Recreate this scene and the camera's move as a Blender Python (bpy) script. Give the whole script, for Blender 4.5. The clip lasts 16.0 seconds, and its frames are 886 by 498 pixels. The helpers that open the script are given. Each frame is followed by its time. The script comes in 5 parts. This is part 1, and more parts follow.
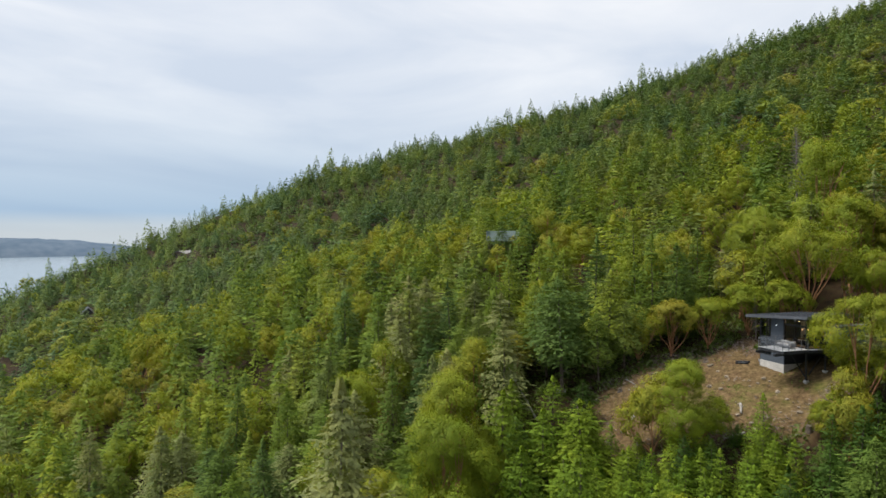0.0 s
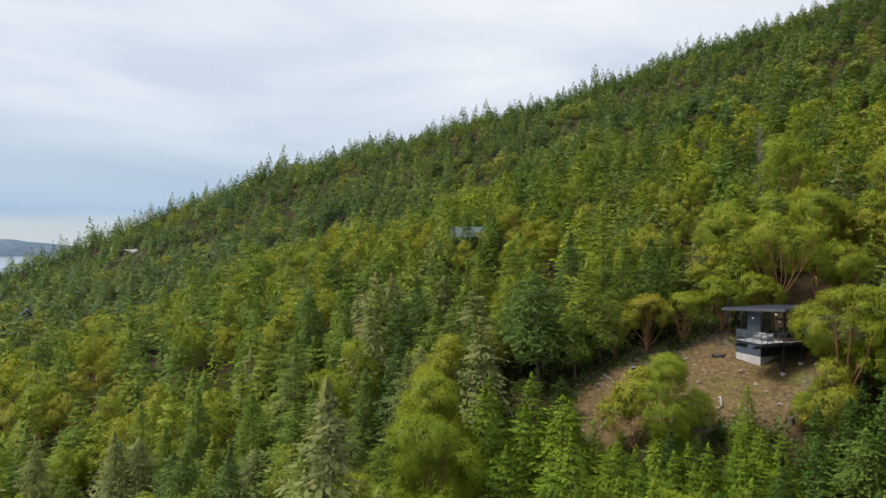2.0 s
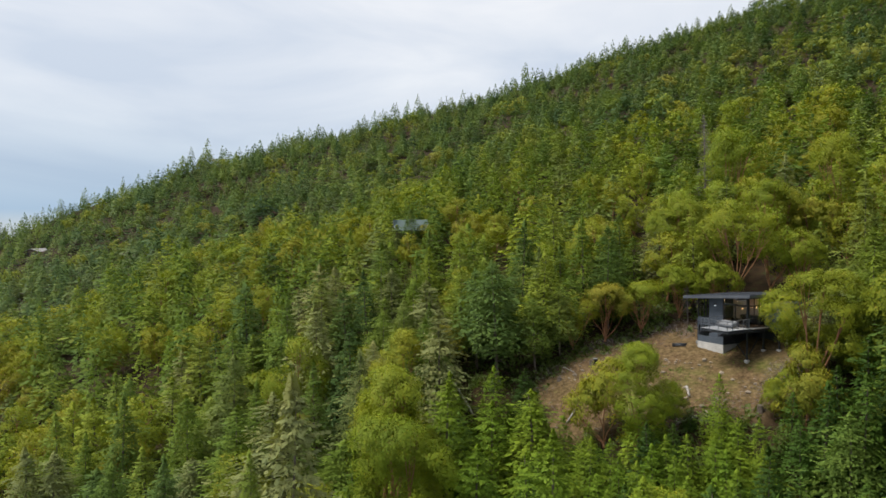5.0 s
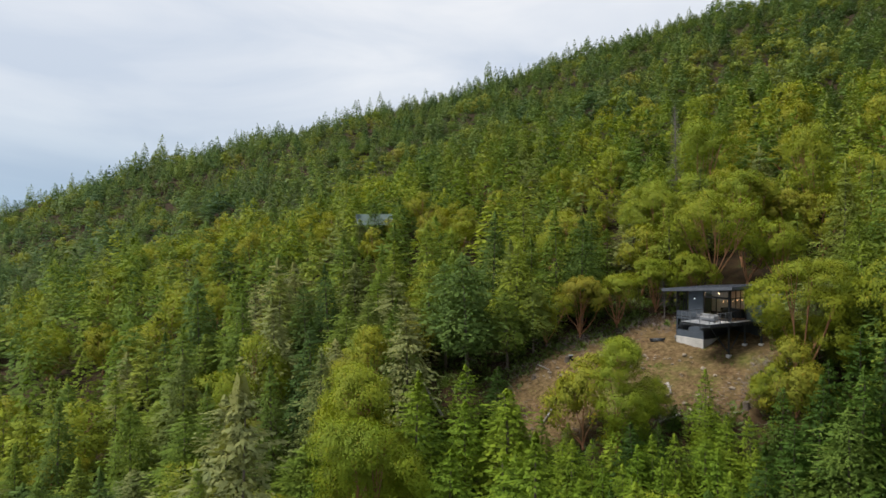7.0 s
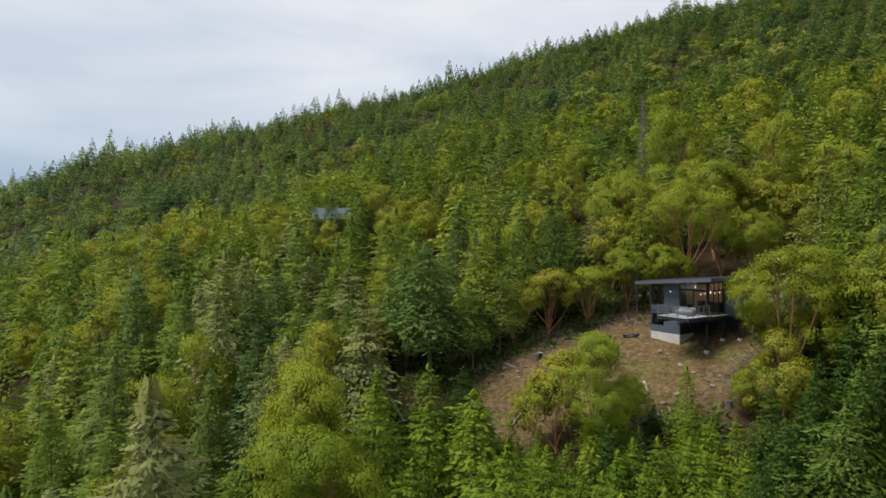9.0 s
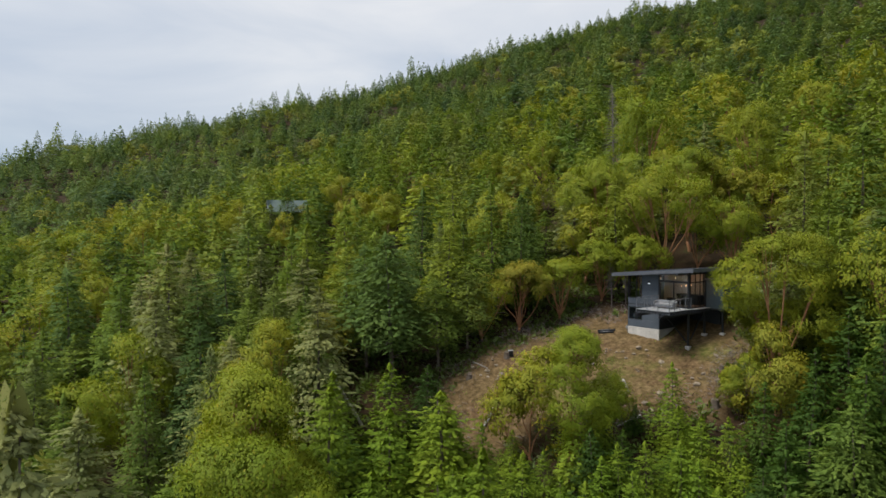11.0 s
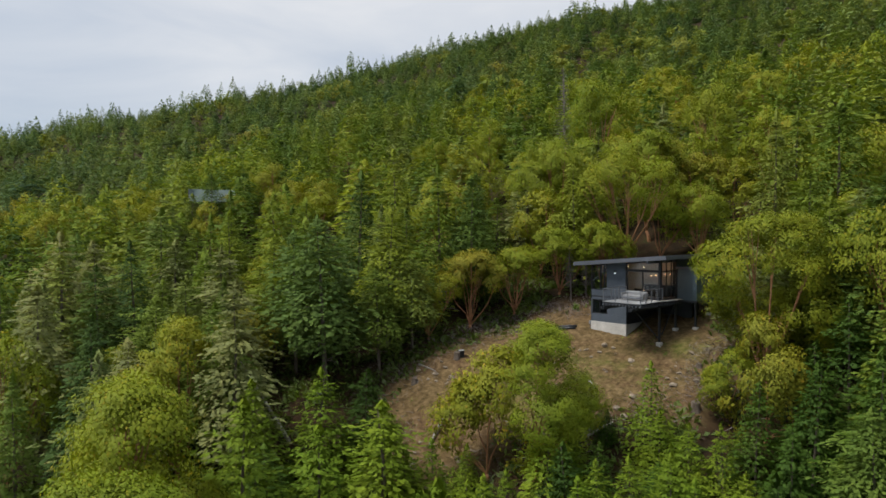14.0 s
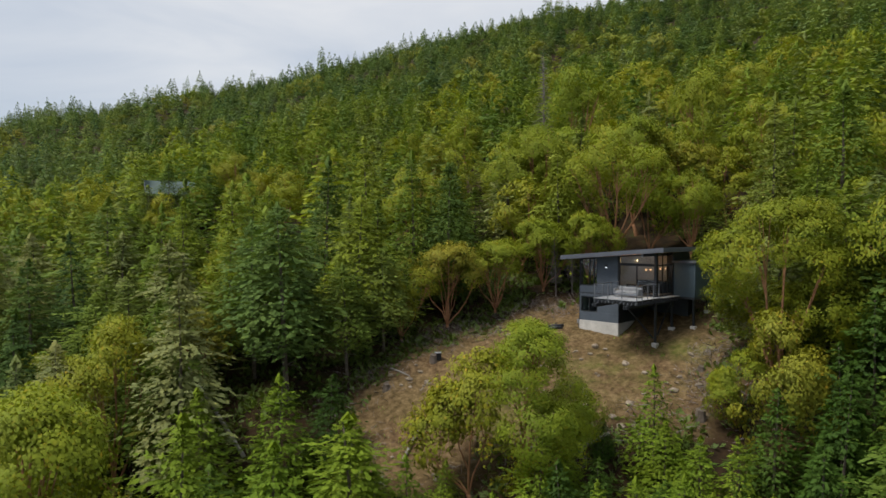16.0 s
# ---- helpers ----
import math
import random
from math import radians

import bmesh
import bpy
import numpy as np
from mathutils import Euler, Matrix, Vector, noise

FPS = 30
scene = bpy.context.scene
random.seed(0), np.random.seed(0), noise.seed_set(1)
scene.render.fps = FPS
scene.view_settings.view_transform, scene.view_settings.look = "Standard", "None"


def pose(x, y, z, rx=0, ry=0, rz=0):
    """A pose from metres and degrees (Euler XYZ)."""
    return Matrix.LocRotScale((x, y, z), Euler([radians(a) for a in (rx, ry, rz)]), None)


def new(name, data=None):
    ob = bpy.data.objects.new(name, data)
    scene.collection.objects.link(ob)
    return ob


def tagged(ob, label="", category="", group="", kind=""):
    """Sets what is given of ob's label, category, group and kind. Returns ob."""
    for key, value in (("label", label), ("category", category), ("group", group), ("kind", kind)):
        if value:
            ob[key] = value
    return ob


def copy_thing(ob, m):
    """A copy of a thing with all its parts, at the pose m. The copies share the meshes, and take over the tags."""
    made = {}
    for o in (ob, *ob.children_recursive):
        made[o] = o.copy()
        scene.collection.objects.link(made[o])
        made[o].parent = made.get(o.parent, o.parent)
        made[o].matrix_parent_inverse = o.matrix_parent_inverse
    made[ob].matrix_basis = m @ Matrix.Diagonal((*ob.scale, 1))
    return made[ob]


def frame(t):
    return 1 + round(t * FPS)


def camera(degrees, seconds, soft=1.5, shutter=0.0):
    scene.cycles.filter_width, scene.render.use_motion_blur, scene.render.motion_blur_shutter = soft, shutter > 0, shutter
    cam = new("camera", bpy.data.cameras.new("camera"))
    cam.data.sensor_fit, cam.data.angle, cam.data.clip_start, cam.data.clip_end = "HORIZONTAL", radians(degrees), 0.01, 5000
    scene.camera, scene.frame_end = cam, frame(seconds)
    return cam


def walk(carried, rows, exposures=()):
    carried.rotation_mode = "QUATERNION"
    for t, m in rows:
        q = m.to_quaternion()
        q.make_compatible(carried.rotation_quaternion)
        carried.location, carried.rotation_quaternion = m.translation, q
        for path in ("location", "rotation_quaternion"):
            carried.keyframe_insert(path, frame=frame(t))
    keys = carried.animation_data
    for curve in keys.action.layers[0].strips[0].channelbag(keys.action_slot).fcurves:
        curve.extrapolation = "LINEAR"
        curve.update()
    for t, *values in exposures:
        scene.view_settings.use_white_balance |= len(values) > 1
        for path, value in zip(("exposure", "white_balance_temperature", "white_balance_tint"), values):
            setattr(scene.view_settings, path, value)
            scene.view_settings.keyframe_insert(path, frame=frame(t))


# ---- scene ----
PATH = [  # seconds, x, y, z, yaw to the left of +y, pitch, roll
    (0.0, 19.66, -78.36, 15.57, 41.99, -1.43, -0.04),
    (0.5, 18.72, -78.31, 15.41, 40.96, -1.45, -0.06),
    (1.0, 17.79, -78.26, 15.22, 39.90, -1.48, -0.06),
    (1.5, 16.85, -78.20, 15.03, 38.85, -1.49, -0.04),
    (2.0, 15.93, -78.12, 14.85, 37.79, -1.50, -0.03),
    (2.5, 15.01, -77.99, 14.65, 36.71, -1.51, -0.06),
    (3.0, 14.11, -77.78, 14.44, 35.63, -1.53, -0.10),
    (3.5, 13.21, -77.49, 14.22, 34.54, -1.54, -0.12),
    (4.0, 12.32, -77.15, 14.00, 33.45, -1.55, -0.14),
    (6.5, 8.48, -73.47, 12.68, 28.96, -1.62, -0.20),
    (7.0, 7.77, -72.44, 12.37, 28.13, -1.58, -0.15),
    (7.5, 7.10, -71.34, 12.06, 27.24, -1.54, -0.12),
    (8.0, 6.47, -70.21, 11.74, 26.33, -1.52, -0.08),
    (8.5, 5.87, -69.03, 11.43, 25.42, -1.51, -0.06),
    (9.0, 5.26, -67.84, 11.13, 24.61, -1.50, -0.03),
    (11.5, 2.47, -61.89, 9.72, 20.35, -1.52, 0.07),
    (12.0, 1.98, -60.71, 9.42, 19.44, -1.49, 0.09),
    (12.5, 1.50, -59.50, 9.16, 18.55, -1.48, 0.10),
    (13.0, 1.02, -58.29, 8.93, 17.68, -1.47, 0.10),
    (13.5, 0.56, -57.08, 8.73, 16.81, -1.45, 0.10),
    (14.0, 0.10, -55.85, 8.54, 15.98, -1.43, 0.11),
    (14.5, -0.34, -54.62, 8.35, 15.20, -1.44, 0.14),
    (15.0, -0.77, -53.38, 8.17, 14.55, -1.45, 0.19),
    (15.5, -1.18, -52.14, 7.98, 14.00, -1.45, 0.23),
    (16.0, -1.55, -50.90, 7.79, 13.50, -1.44, 0.26),
]

def drone(x, y, z, yaw, pitch, roll):
    return pose(x, y, z, 90 + pitch, 0, yaw) @ pose(0, 0, 0, 0, 0, roll)


cam = camera(68.86, 16.0, 1.6)
walk(cam, [(t, drone(*p)) for t, *p in PATH], [(0.0, 0.28), (4.0, 0.26), (8.5, 0.17), (12.0, 0.06), (16.0, 0.02)])


# == world ==
SUN_AZ, SUN_EL = radians(236), radians(60)
world = bpy.data.worlds.new("overcast_sky")
scene.world = world
world.use_nodes = True


def build_sky():
    nt = world.node_tree
    nt.nodes.clear()
    out = nt.nodes.new("ShaderNodeOutputWorld")
    bg = nt.nodes.new("ShaderNodeBackground")
    sky = nt.nodes.new("ShaderNodeTexSky")
    sky.sky_type = "NISHITA"
    sky.sun_disc = False
    sky.sun_elevation, sky.sun_rotation = SUN_EL, SUN_AZ
    sky.air_density, sky.dust_density = 1.2, 2.0
    dim = nt.nodes.new("ShaderNodeVectorMath")
    dim.operation = "SCALE"
    dim.inputs["Scale"].default_value = 0.09
    nt.links.new(sky.outputs[0], dim.inputs[0])
    co = nt.nodes.new("ShaderNodeTexCoord")
    sep = nt.nodes.new("ShaderNodeSeparateXYZ")
    nt.links.new(co.outputs["Generated"], sep.inputs[0])
    # long flat cloud banks: stretched noise in the direction of view
    mp = nt.nodes.new("ShaderNodeMapping")
    mp.inputs["Scale"].default_value = (1.5, 1.5, 6.5)
    nt.links.new(co.outputs["Generated"], mp.inputs[0])
    nz = nt.nodes.new("ShaderNodeTexNoise")
    nz.inputs["Scale"].default_value = 1.25
    nz.inputs["Detail"].default_value = 6
    nz.inputs["Roughness"].default_value = 0.5
    nz.inputs["Distortion"].default_value = 0.5
    nt.links.new(mp.outputs[0], nz.inputs["Vector"])
    cloud = nt.nodes.new("ShaderNodeValToRGB")
    cr = cloud.color_ramp
    cr.elements[0].position, cr.elements[0].color = 0.36, (0.59, 0.645, 0.735, 1)
    cr.elements[1].position, cr.elements[1].color = 0.62, (0.82, 0.83, 0.855, 1)
    nt.links.new(nz.outputs[0], cloud.inputs[0])
    # bluer, darker air low down over the sea
    low = nt.nodes.new("ShaderNodeValToRGB")
    lr = low.color_ramp
    lr.elements[0].position, lr.elements[0].color = 0.0, (0.62, 0.68, 0.71, 1)
    lr.elements[1].position, lr.elements[1].color = 0.34, (1.0, 1.0, 1.0, 1)
    for pos, col in ((0.012, (0.60, 0.68, 0.73, 1)), (0.03, (0.43, 0.58, 0.74, 1)), (0.09, (0.56, 0.67, 0.79, 1)), (0.2, (0.9, 0.93, 0.96, 1))):
        e = lr.elements.new(pos)
        e.color = col
    nt.links.new(sep.outputs["Z"], low.inputs[0])
    mul = nt.nodes.new("ShaderNodeMix")
    mul.data_type, mul.blend_type = "RGBA", "MULTIPLY"
    mul.inputs["Factor"].default_value = 1.0
    nt.links.new(cloud.outputs[0], mul.inputs["A"])
    nt.links.new(low.outputs[0], mul.inputs["B"])
    mix = nt.nodes.new("ShaderNodeMix")
    mix.data_type = "RGBA"
    mix.inputs["Factor"].default_value = 0.93
    nt.links.new(dim.outputs[0], mix.inputs["A"])
    nt.links.new(mul.outputs["Result"], mix.inputs["B"])
    nt.links.new(mix.outputs["Result"], bg.inputs["Color"])
    bg.inputs["Strength"].default_value = 1.0
    nt.links.new(bg.outputs[0], out.inputs[0])


build_sky()
sun = new("sun", bpy.data.lights.new("sun", "SUN"))
sun.data.energy, sun.data.angle, sun.data.color = 3.75, radians(24), (1.0, 0.96, 0.88)
sun.rotation_euler = (radians(90) - SUN_EL, 0, radians(180) - SUN_AZ)


# == materials ==
def mat(name, rough=0.6, metal=0.0, spec=0.5):
    m = bpy.data.materials.new(name)
    m.use_nodes = True
    b = m.node_tree.nodes["Principled BSDF"]
    b.inputs["Roughness"].default_value = rough
    b.inputs["Metallic"].default_value = metal
    b.inputs["Specular IOR Level"].default_value = spec
    return m, m.node_tree, b


def ramp(nt, stops):
    r = nt.nodes.new("ShaderNodeValToRGB")
    els = r.color_ramp.elements
    els[0].position, els[0].color = stops[0][0], (*stops[0][1], 1)
    els[1].position, els[1].color = stops[-1][0], (*stops[-1][1], 1)
    for p, c in stops[1:-1]:
        els.new(p).color = (*c, 1)
    return r


def noise_node(nt, scale, detail=4, rough=0.55, kind="Object"):
    co = nt.nodes.new("ShaderNodeTexCoord")
    n = nt.nodes.new("ShaderNodeTexNoise")
    n.inputs["Scale"].default_value = scale
    n.inputs["Detail"].default_value = detail
    n.inputs["Roughness"].default_value = rough
    nt.links.new(co.outputs[kind], n.inputs["Vector"])
    return n


def rgb_mix(nt, fac, a, b, blend="MIX"):
    m = nt.nodes.new("ShaderNodeMix")
    m.data_type, m.blend_type = "RGBA", blend
    for key, val in (("Factor", fac), ("A", a), ("B", b)):
        if isinstance(val, (int, float)):
            m.inputs[key].default_value = val
        elif isinstance(val, tuple):
            m.inputs[key].default_value = (*val, 1)
        else:
            nt.links.new(val, m.inputs[key])
    return m.outputs["Result"]


def bump(nt, b, height, strength, dist):
    n = nt.nodes.new("ShaderNodeBump")
    n.inputs["Strength"].default_value = strength
    n.inputs["Distance"].default_value = dist
    nt.links.new(height, n.inputs["Height"])
    nt.links.new(n.outputs[0], b.inputs["Normal"])


def surface(name, dark, light, scale, rough=0.7, metal=0.0, fine=30.0, relief=0.3, depth=0.01, spec=0.4, per_piece=0.0):
    """A two-scale mottled surface with fine relief."""
    m, nt, b = mat(name, rough, metal, spec)
    big, small = noise_node(nt, scale), noise_node(nt, fine, 3)
    r = ramp(nt, [(0.3, dark), (0.7, light)])
    nt.links.new(big.outputs[0], r.inputs[0])
    g = ramp(nt, [(0.3, (0.8, 0.8, 0.8)), (0.7, (1.1, 1.1, 1.1))])
    nt.links.new(small.outputs[0], g.inputs[0])
    col = rgb_mix(nt, 1.0, r.outputs[0], g.outputs[0], "MULTIPLY")
    if per_piece:
        info = nt.nodes.new("ShaderNodeObjectInfo")
        k = ramp(nt, [(0.0, (1 - per_piece,) * 3), (1.0, (1 + per_piece,) * 3)])
        nt.links.new(info.outputs["Random"], k.inputs[0])
        col = rgb_mix(nt, 1.0, col, k.outputs[0], "MULTIPLY")
    nt.links.new(col, b.inputs["Base Color"])
    bump(nt, b, small.outputs[0], relief, depth)
    return m


def foliage(name, tones, gloss=0.35, joined=False, glow_through=0.25, lace=10.0, cover=0.78, rust=(1.16, 1.10, 1.0)):
    """Leaves: tree-to-tree tone, leaf-to-leaf variation, light passing through."""
    m = bpy.data.materials.new(name)
    m.use_nodes = True
    nt = m.node_tree
    nt.nodes.clear()
    out = nt.nodes.new("ShaderNodeOutputMaterial")
    geo = nt.nodes.new("ShaderNodeNewGeometry")
    tree = ramp(nt, [(i / (len(tones) - 1), c) for i, c in enumerate(tones)])
    if joined:
        at = nt.nodes.new("ShaderNodeAttribute")
        at.attribute_name = "tint"
        nt.links.new(at.outputs["Fac"], tree.inputs[0])
    else:
        info = nt.nodes.new("ShaderNodeObjectInfo")
        nt.links.new(info.outputs["Random"], tree.inputs[0])
    leaf = ramp(nt, [(0.0, (0.84, 0.87, 0.90)), (0.5, (1.0, 1.0, 1.0)), (0.92, (1.12, 1.08, 1.0)), (1.0, rust)])
    nt.links.new(geo.outputs["Random Per Island"], leaf.inputs[0])
    col = rgb_mix(nt, 1.0, tree.outputs[0], leaf.outputs[0], "MULTIPLY")
    big = noise_node(nt, 0.35, 3)
    br = ramp(nt, [(0.3, (0.78, 0.85, 0.9)), (0.7, (1.2, 1.12, 1.0))])
    nt.links.new(big.outputs[0], br.inputs[0])
    col = rgb_mix(nt, 1.0, col, br.outputs[0], "MULTIPLY")
    d = nt.nodes.new("ShaderNodeBsdfPrincipled")
    d.inputs["Roughness"].default_value = 0.62
    d.inputs["Specular IOR Level"].default_value = gloss
    nt.links.new(col, d.inputs["Base Color"])
    tr = nt.nodes.new("ShaderNodeBsdfTranslucent")
    warm = rgb_mix(nt, 1.0, col, (1.25, 1.25, 0.55), "MULTIPLY")
    nt.links.new(warm, tr.inputs["Color"])
    mx = nt.nodes.new("ShaderNodeMixShader")
    mx.inputs[0].default_value = glow_through
    nt.links.new(d.outputs[0], mx.inputs[1])
    nt.links.new(tr.outputs[0], mx.inputs[2])
    # sprays are lacy: gaps between needles and leaves let sight and light through
    gaps = noise_node(nt, lace, 4, 0.65)
    cut = ramp(nt, [(0.54 - 0.14 * cover - 0.02, (0, 0, 0)), (0.54 - 0.14 * cover + 0.02, (1, 1, 1))])
    nt.links.new(gaps.outputs[0], cut.inputs[0])
    clear = nt.nodes.new("ShaderNodeBsdfTransparent")
    lacy = nt.nodes.new("ShaderNodeMixShader")
    nt.links.new(cut.outputs[0], lacy.inputs[0])
    nt.links.new(clear.outputs[0], lacy.inputs[1])
    nt.links.new(mx.outputs[0], lacy.inputs[2])
    nt.links.new(lacy.outputs[0], out.inputs[0])
    return m


FIR_TONES = [(0.056, 0.103, 0.029), (0.141, 0.204, 0.025), (0.089, 0.147, 0.038), (0.202, 0.258, 0.029), (0.070, 0.120, 0.027), (0.174, 0.230, 0.032), (0.141, 0.177, 0.061), (0.240, 0.285, 0.032), (0.103, 0.170, 0.032)]
MADRONE_TONES = [(0.162, 0.215, 0.016), (0.232, 0.240, 0.022), (0.177, 0.228, 0.018), (0.212, 0.236, 0.020), (0.227, 0.220, 0.028)]
M_FIR = foliage("fir_needles", FIR_TONES, 0.08)
M_PALE = foliage("pale_fir_needles", [(0.182, 0.215, 0.079), (0.226, 0.237, 0.090)], 0.10)
M_MADRONE = foliage("madrone_leaves", MADRONE_TONES, 0.14, lace=11.0, cover=0.85, rust=(1.55, 1.02, 0.85))
M_DARKFIR = foliage("dark_fir_needles", [(0.035, 0.070, 0.011), (0.055, 0.106, 0.015), (0.085, 0.140, 0.017)], 0.1)
M_YOUNG = foliage("young_fir_needles", [(0.116, 0.189, 0.016), (0.165, 0.227, 0.020)], 0.08)
M_FIR_WOODS = foliage("woodland_fir_needles", FIR_TONES, 0.06, True, lace=5.0, cover=0.85)
M_MADRONE_WOODS = foliage("woodland_madrone_leaves", MADRONE_TONES, 0.1, True, lace=6.0, cover=0.9, rust=(1.45, 1.02, 0.85))
# fir tones for the far belts, with distance haze painted in as extra blue
HAZED_TONES = [(0.053, 0.099, 0.052), (0.123, 0.188, 0.056), (0.081, 0.136, 0.070), (0.176, 0.233, 0.062), (0.065, 0.117, 0.056), (0.147, 0.209, 0.062), (0.122, 0.162, 0.086), (0.195, 0.244, 0.066), (0.091, 0.156, 0.060)]
M_FIR_HAZED = foliage("hazed_fir_needles", HAZED_TONES, 0.06, True, lace=2.2, cover=1.0)
# madrone tones with the same haze in their colour
M_MADRONE_HAZED = foliage("hazed_madrone_leaves", [(0.148, 0.204, 0.035), (0.199, 0.224, 0.039), (0.168, 0.214, 0.035), (0.219, 0.216, 0.047)], 0.1, True, lace=3.0, cover=1.0)
M_BARK = surface("fir_bark", (0.07, 0.055, 0.042), (0.17, 0.14, 0.115), 3.0, 0.9, 0, 18, 0.8, 0.03, 0.2)
M_REDBARK = surface("madrone_bark", (0.21, 0.092, 0.042), (0.36, 0.185, 0.092), 2.0, 0.6, 0, 9, 0.4, 0.01, 0.3)
M_DEAD = surface("grey_dead_wood", (0.20, 0.18, 0.16), (0.42, 0.39, 0.36), 2.5, 0.85, 0, 20, 0.5, 0.01, 0.2)
M_DEADTWIG = surface("grey_dead_twigs", (0.12, 0.10, 0.095), (0.24, 0.21, 0.20), 1.0, 0.9, 0, 8, 0.4, 0.01, 0.1)
M_SIDING = surface("blue_grey_fibre_siding", (0.060, 0.076, 0.100), (0.084, 0.102, 0.128), 0.9, 0.6, 0, 22, 0.2, 0.004, 0.4)
M_TEAL = surface("slate_blue_panel", (0.044, 0.070, 0.090), (0.060, 0.090, 0.112), 0.8, 0.55, 0, 22, 0.2, 0.004, 0.4)
M_BLACK = surface("black_steel", (0.012, 0.013, 0.016), (0.024, 0.026, 0.030), 2.0, 0.45, 0.3, 40, 0.1, 0.002, 0.5)
M_TRIM = surface("charcoal_trim", (0.020, 0.023, 0.030), (0.034, 0.038, 0.048), 2.0, 0.5, 0, 40, 0.15, 0.002, 0.5)
M_FASCIA = surface("grey_metal_fascia", (0.085, 0.092, 0.112), (0.120, 0.128, 0.150), 1.2, 0.42, 0.2, 30, 0.1, 0.002, 0.5)
M_ROOF = surface("dark_standing_seam_metal", (0.055, 0.060, 0.072), (0.085, 0.092, 0.108), 0.7, 0.4, 0.4, 25, 0.15, 0.003, 0.5)
M_CONC = surface("board_marked_concrete", (0.40, 0.385, 0.365), (0.56, 0.54, 0.51), 1.2, 0.85, 0, 14, 0.3, 0.006, 0.3)
M_DECK = surface("weathered_grey_decking", (0.21, 0.22, 0.23), (0.33, 0.34, 0.355), 1.6, 0.75, 0, 26, 0.3, 0.004, 0.3, 0.12)
M_RAIL = surface("grey_metal_railing", (0.14, 0.15, 0.17), (0.20, 0.21, 0.235), 3.0, 0.4, 0.5, 40, 0.1, 0.001, 0.5)
M_CEDAR = surface("warm_cedar_boards", (0.30, 0.15, 0.050), (0.48, 0.27, 0.10), 1.5, 0.5, 0, 16, 0.2, 0.003, 0.4, 0.15)
M_PLASTER = surface("cream_plaster", (0.62, 0.57, 0.52), (0.70, 0.66, 0.61), 1.2, 0.85, 0, 30, 0.1, 0.002, 0.2)
M_FLOORIN = surface("oak_floor", (0.20, 0.13, 0.075), (0.30, 0.20, 0.12), 1.5, 0.45, 0, 20, 0.1, 0.002, 0.4)
M_CHARFAB = surface("charcoal_upholstery", (0.018, 0.018, 0.020), (0.040, 0.040, 0.044), 3.0, 0.9, 0, 60, 0.3, 0.003, 0.2)
M_WHITEFAB = surface("pale_grey_cushion", (0.20, 0.205, 0.215), (0.27, 0.275, 0.285), 3.0, 0.9, 0, 60, 0.3, 0.003, 0.2)
M_STONE = surface("pale_field_stone", (0.17, 0.135, 0.10), (0.31, 0.26, 0.20), 2.0, 0.9, 0, 16, 0.7, 0.02, 0.2, 0.2)
M_GRASS = foliage("meadow_grass", [(0.10, 0.16, 0.025), (0.20, 0.20, 0.05)], 0.2, lace=30.0, cover=0.9)
M_BUSH = foliage("undergrowth_leaves", [(0.05, 0.10, 0.016), (0.10, 0.14, 0.025)], 0.3)
M_GREENROOF = surface("pale_green_metal_roof", (0.075, 0.105, 0.098), (0.105, 0.135, 0.125), 0.8, 0.9, 0.0, 12, 0.1, 0.003, 0.15)
M_CABINWALL = surface("brown_stained_boards", (0.10, 0.075, 0.055), (0.17, 0.13, 0.10), 1.0, 0.8, 0, 12, 0.3, 0.01, 0.3)
M_GREYROOF = surface("grey_shingle_roof", (0.22, 0.21, 0.21), (0.34, 0.33, 0.33), 0.9, 0.85, 0, 8, 0.4, 0.02, 0.3)


def glass(name):
    m, nt, b = mat(name, 0.03)
    b.inputs["Base Color"].default_value = (0.80, 0.86, 0.86, 1)
    b.inputs["IOR"].default_value = 1.45
    b.inputs["Transmission Weight"].default_value = 1.0
    return m


M_GLASS = glass("window_glass")
M_BULB = bpy.data.materials.new("warm_bulb")
M_BULB.use_nodes = True
_b = M_BULB.node_tree.nodes["Principled BSDF"]
_b.inputs["Emission Color"].default_value = (1.0, 0.48, 0.20, 1)
_b.inputs["Emission Strength"].default_value = 4.0
M_WALLLAMP = bpy.data.materials.new("cool_lamp_lens")
M_WALLLAMP.use_nodes = True
_b = M_WALLLAMP.node_tree.nodes["Principled BSDF"]
_b.inputs["Emission Color"].default_value = (0.85, 0.93, 1.0, 1)
_b.inputs["Emission Strength"].default_value = 0.7


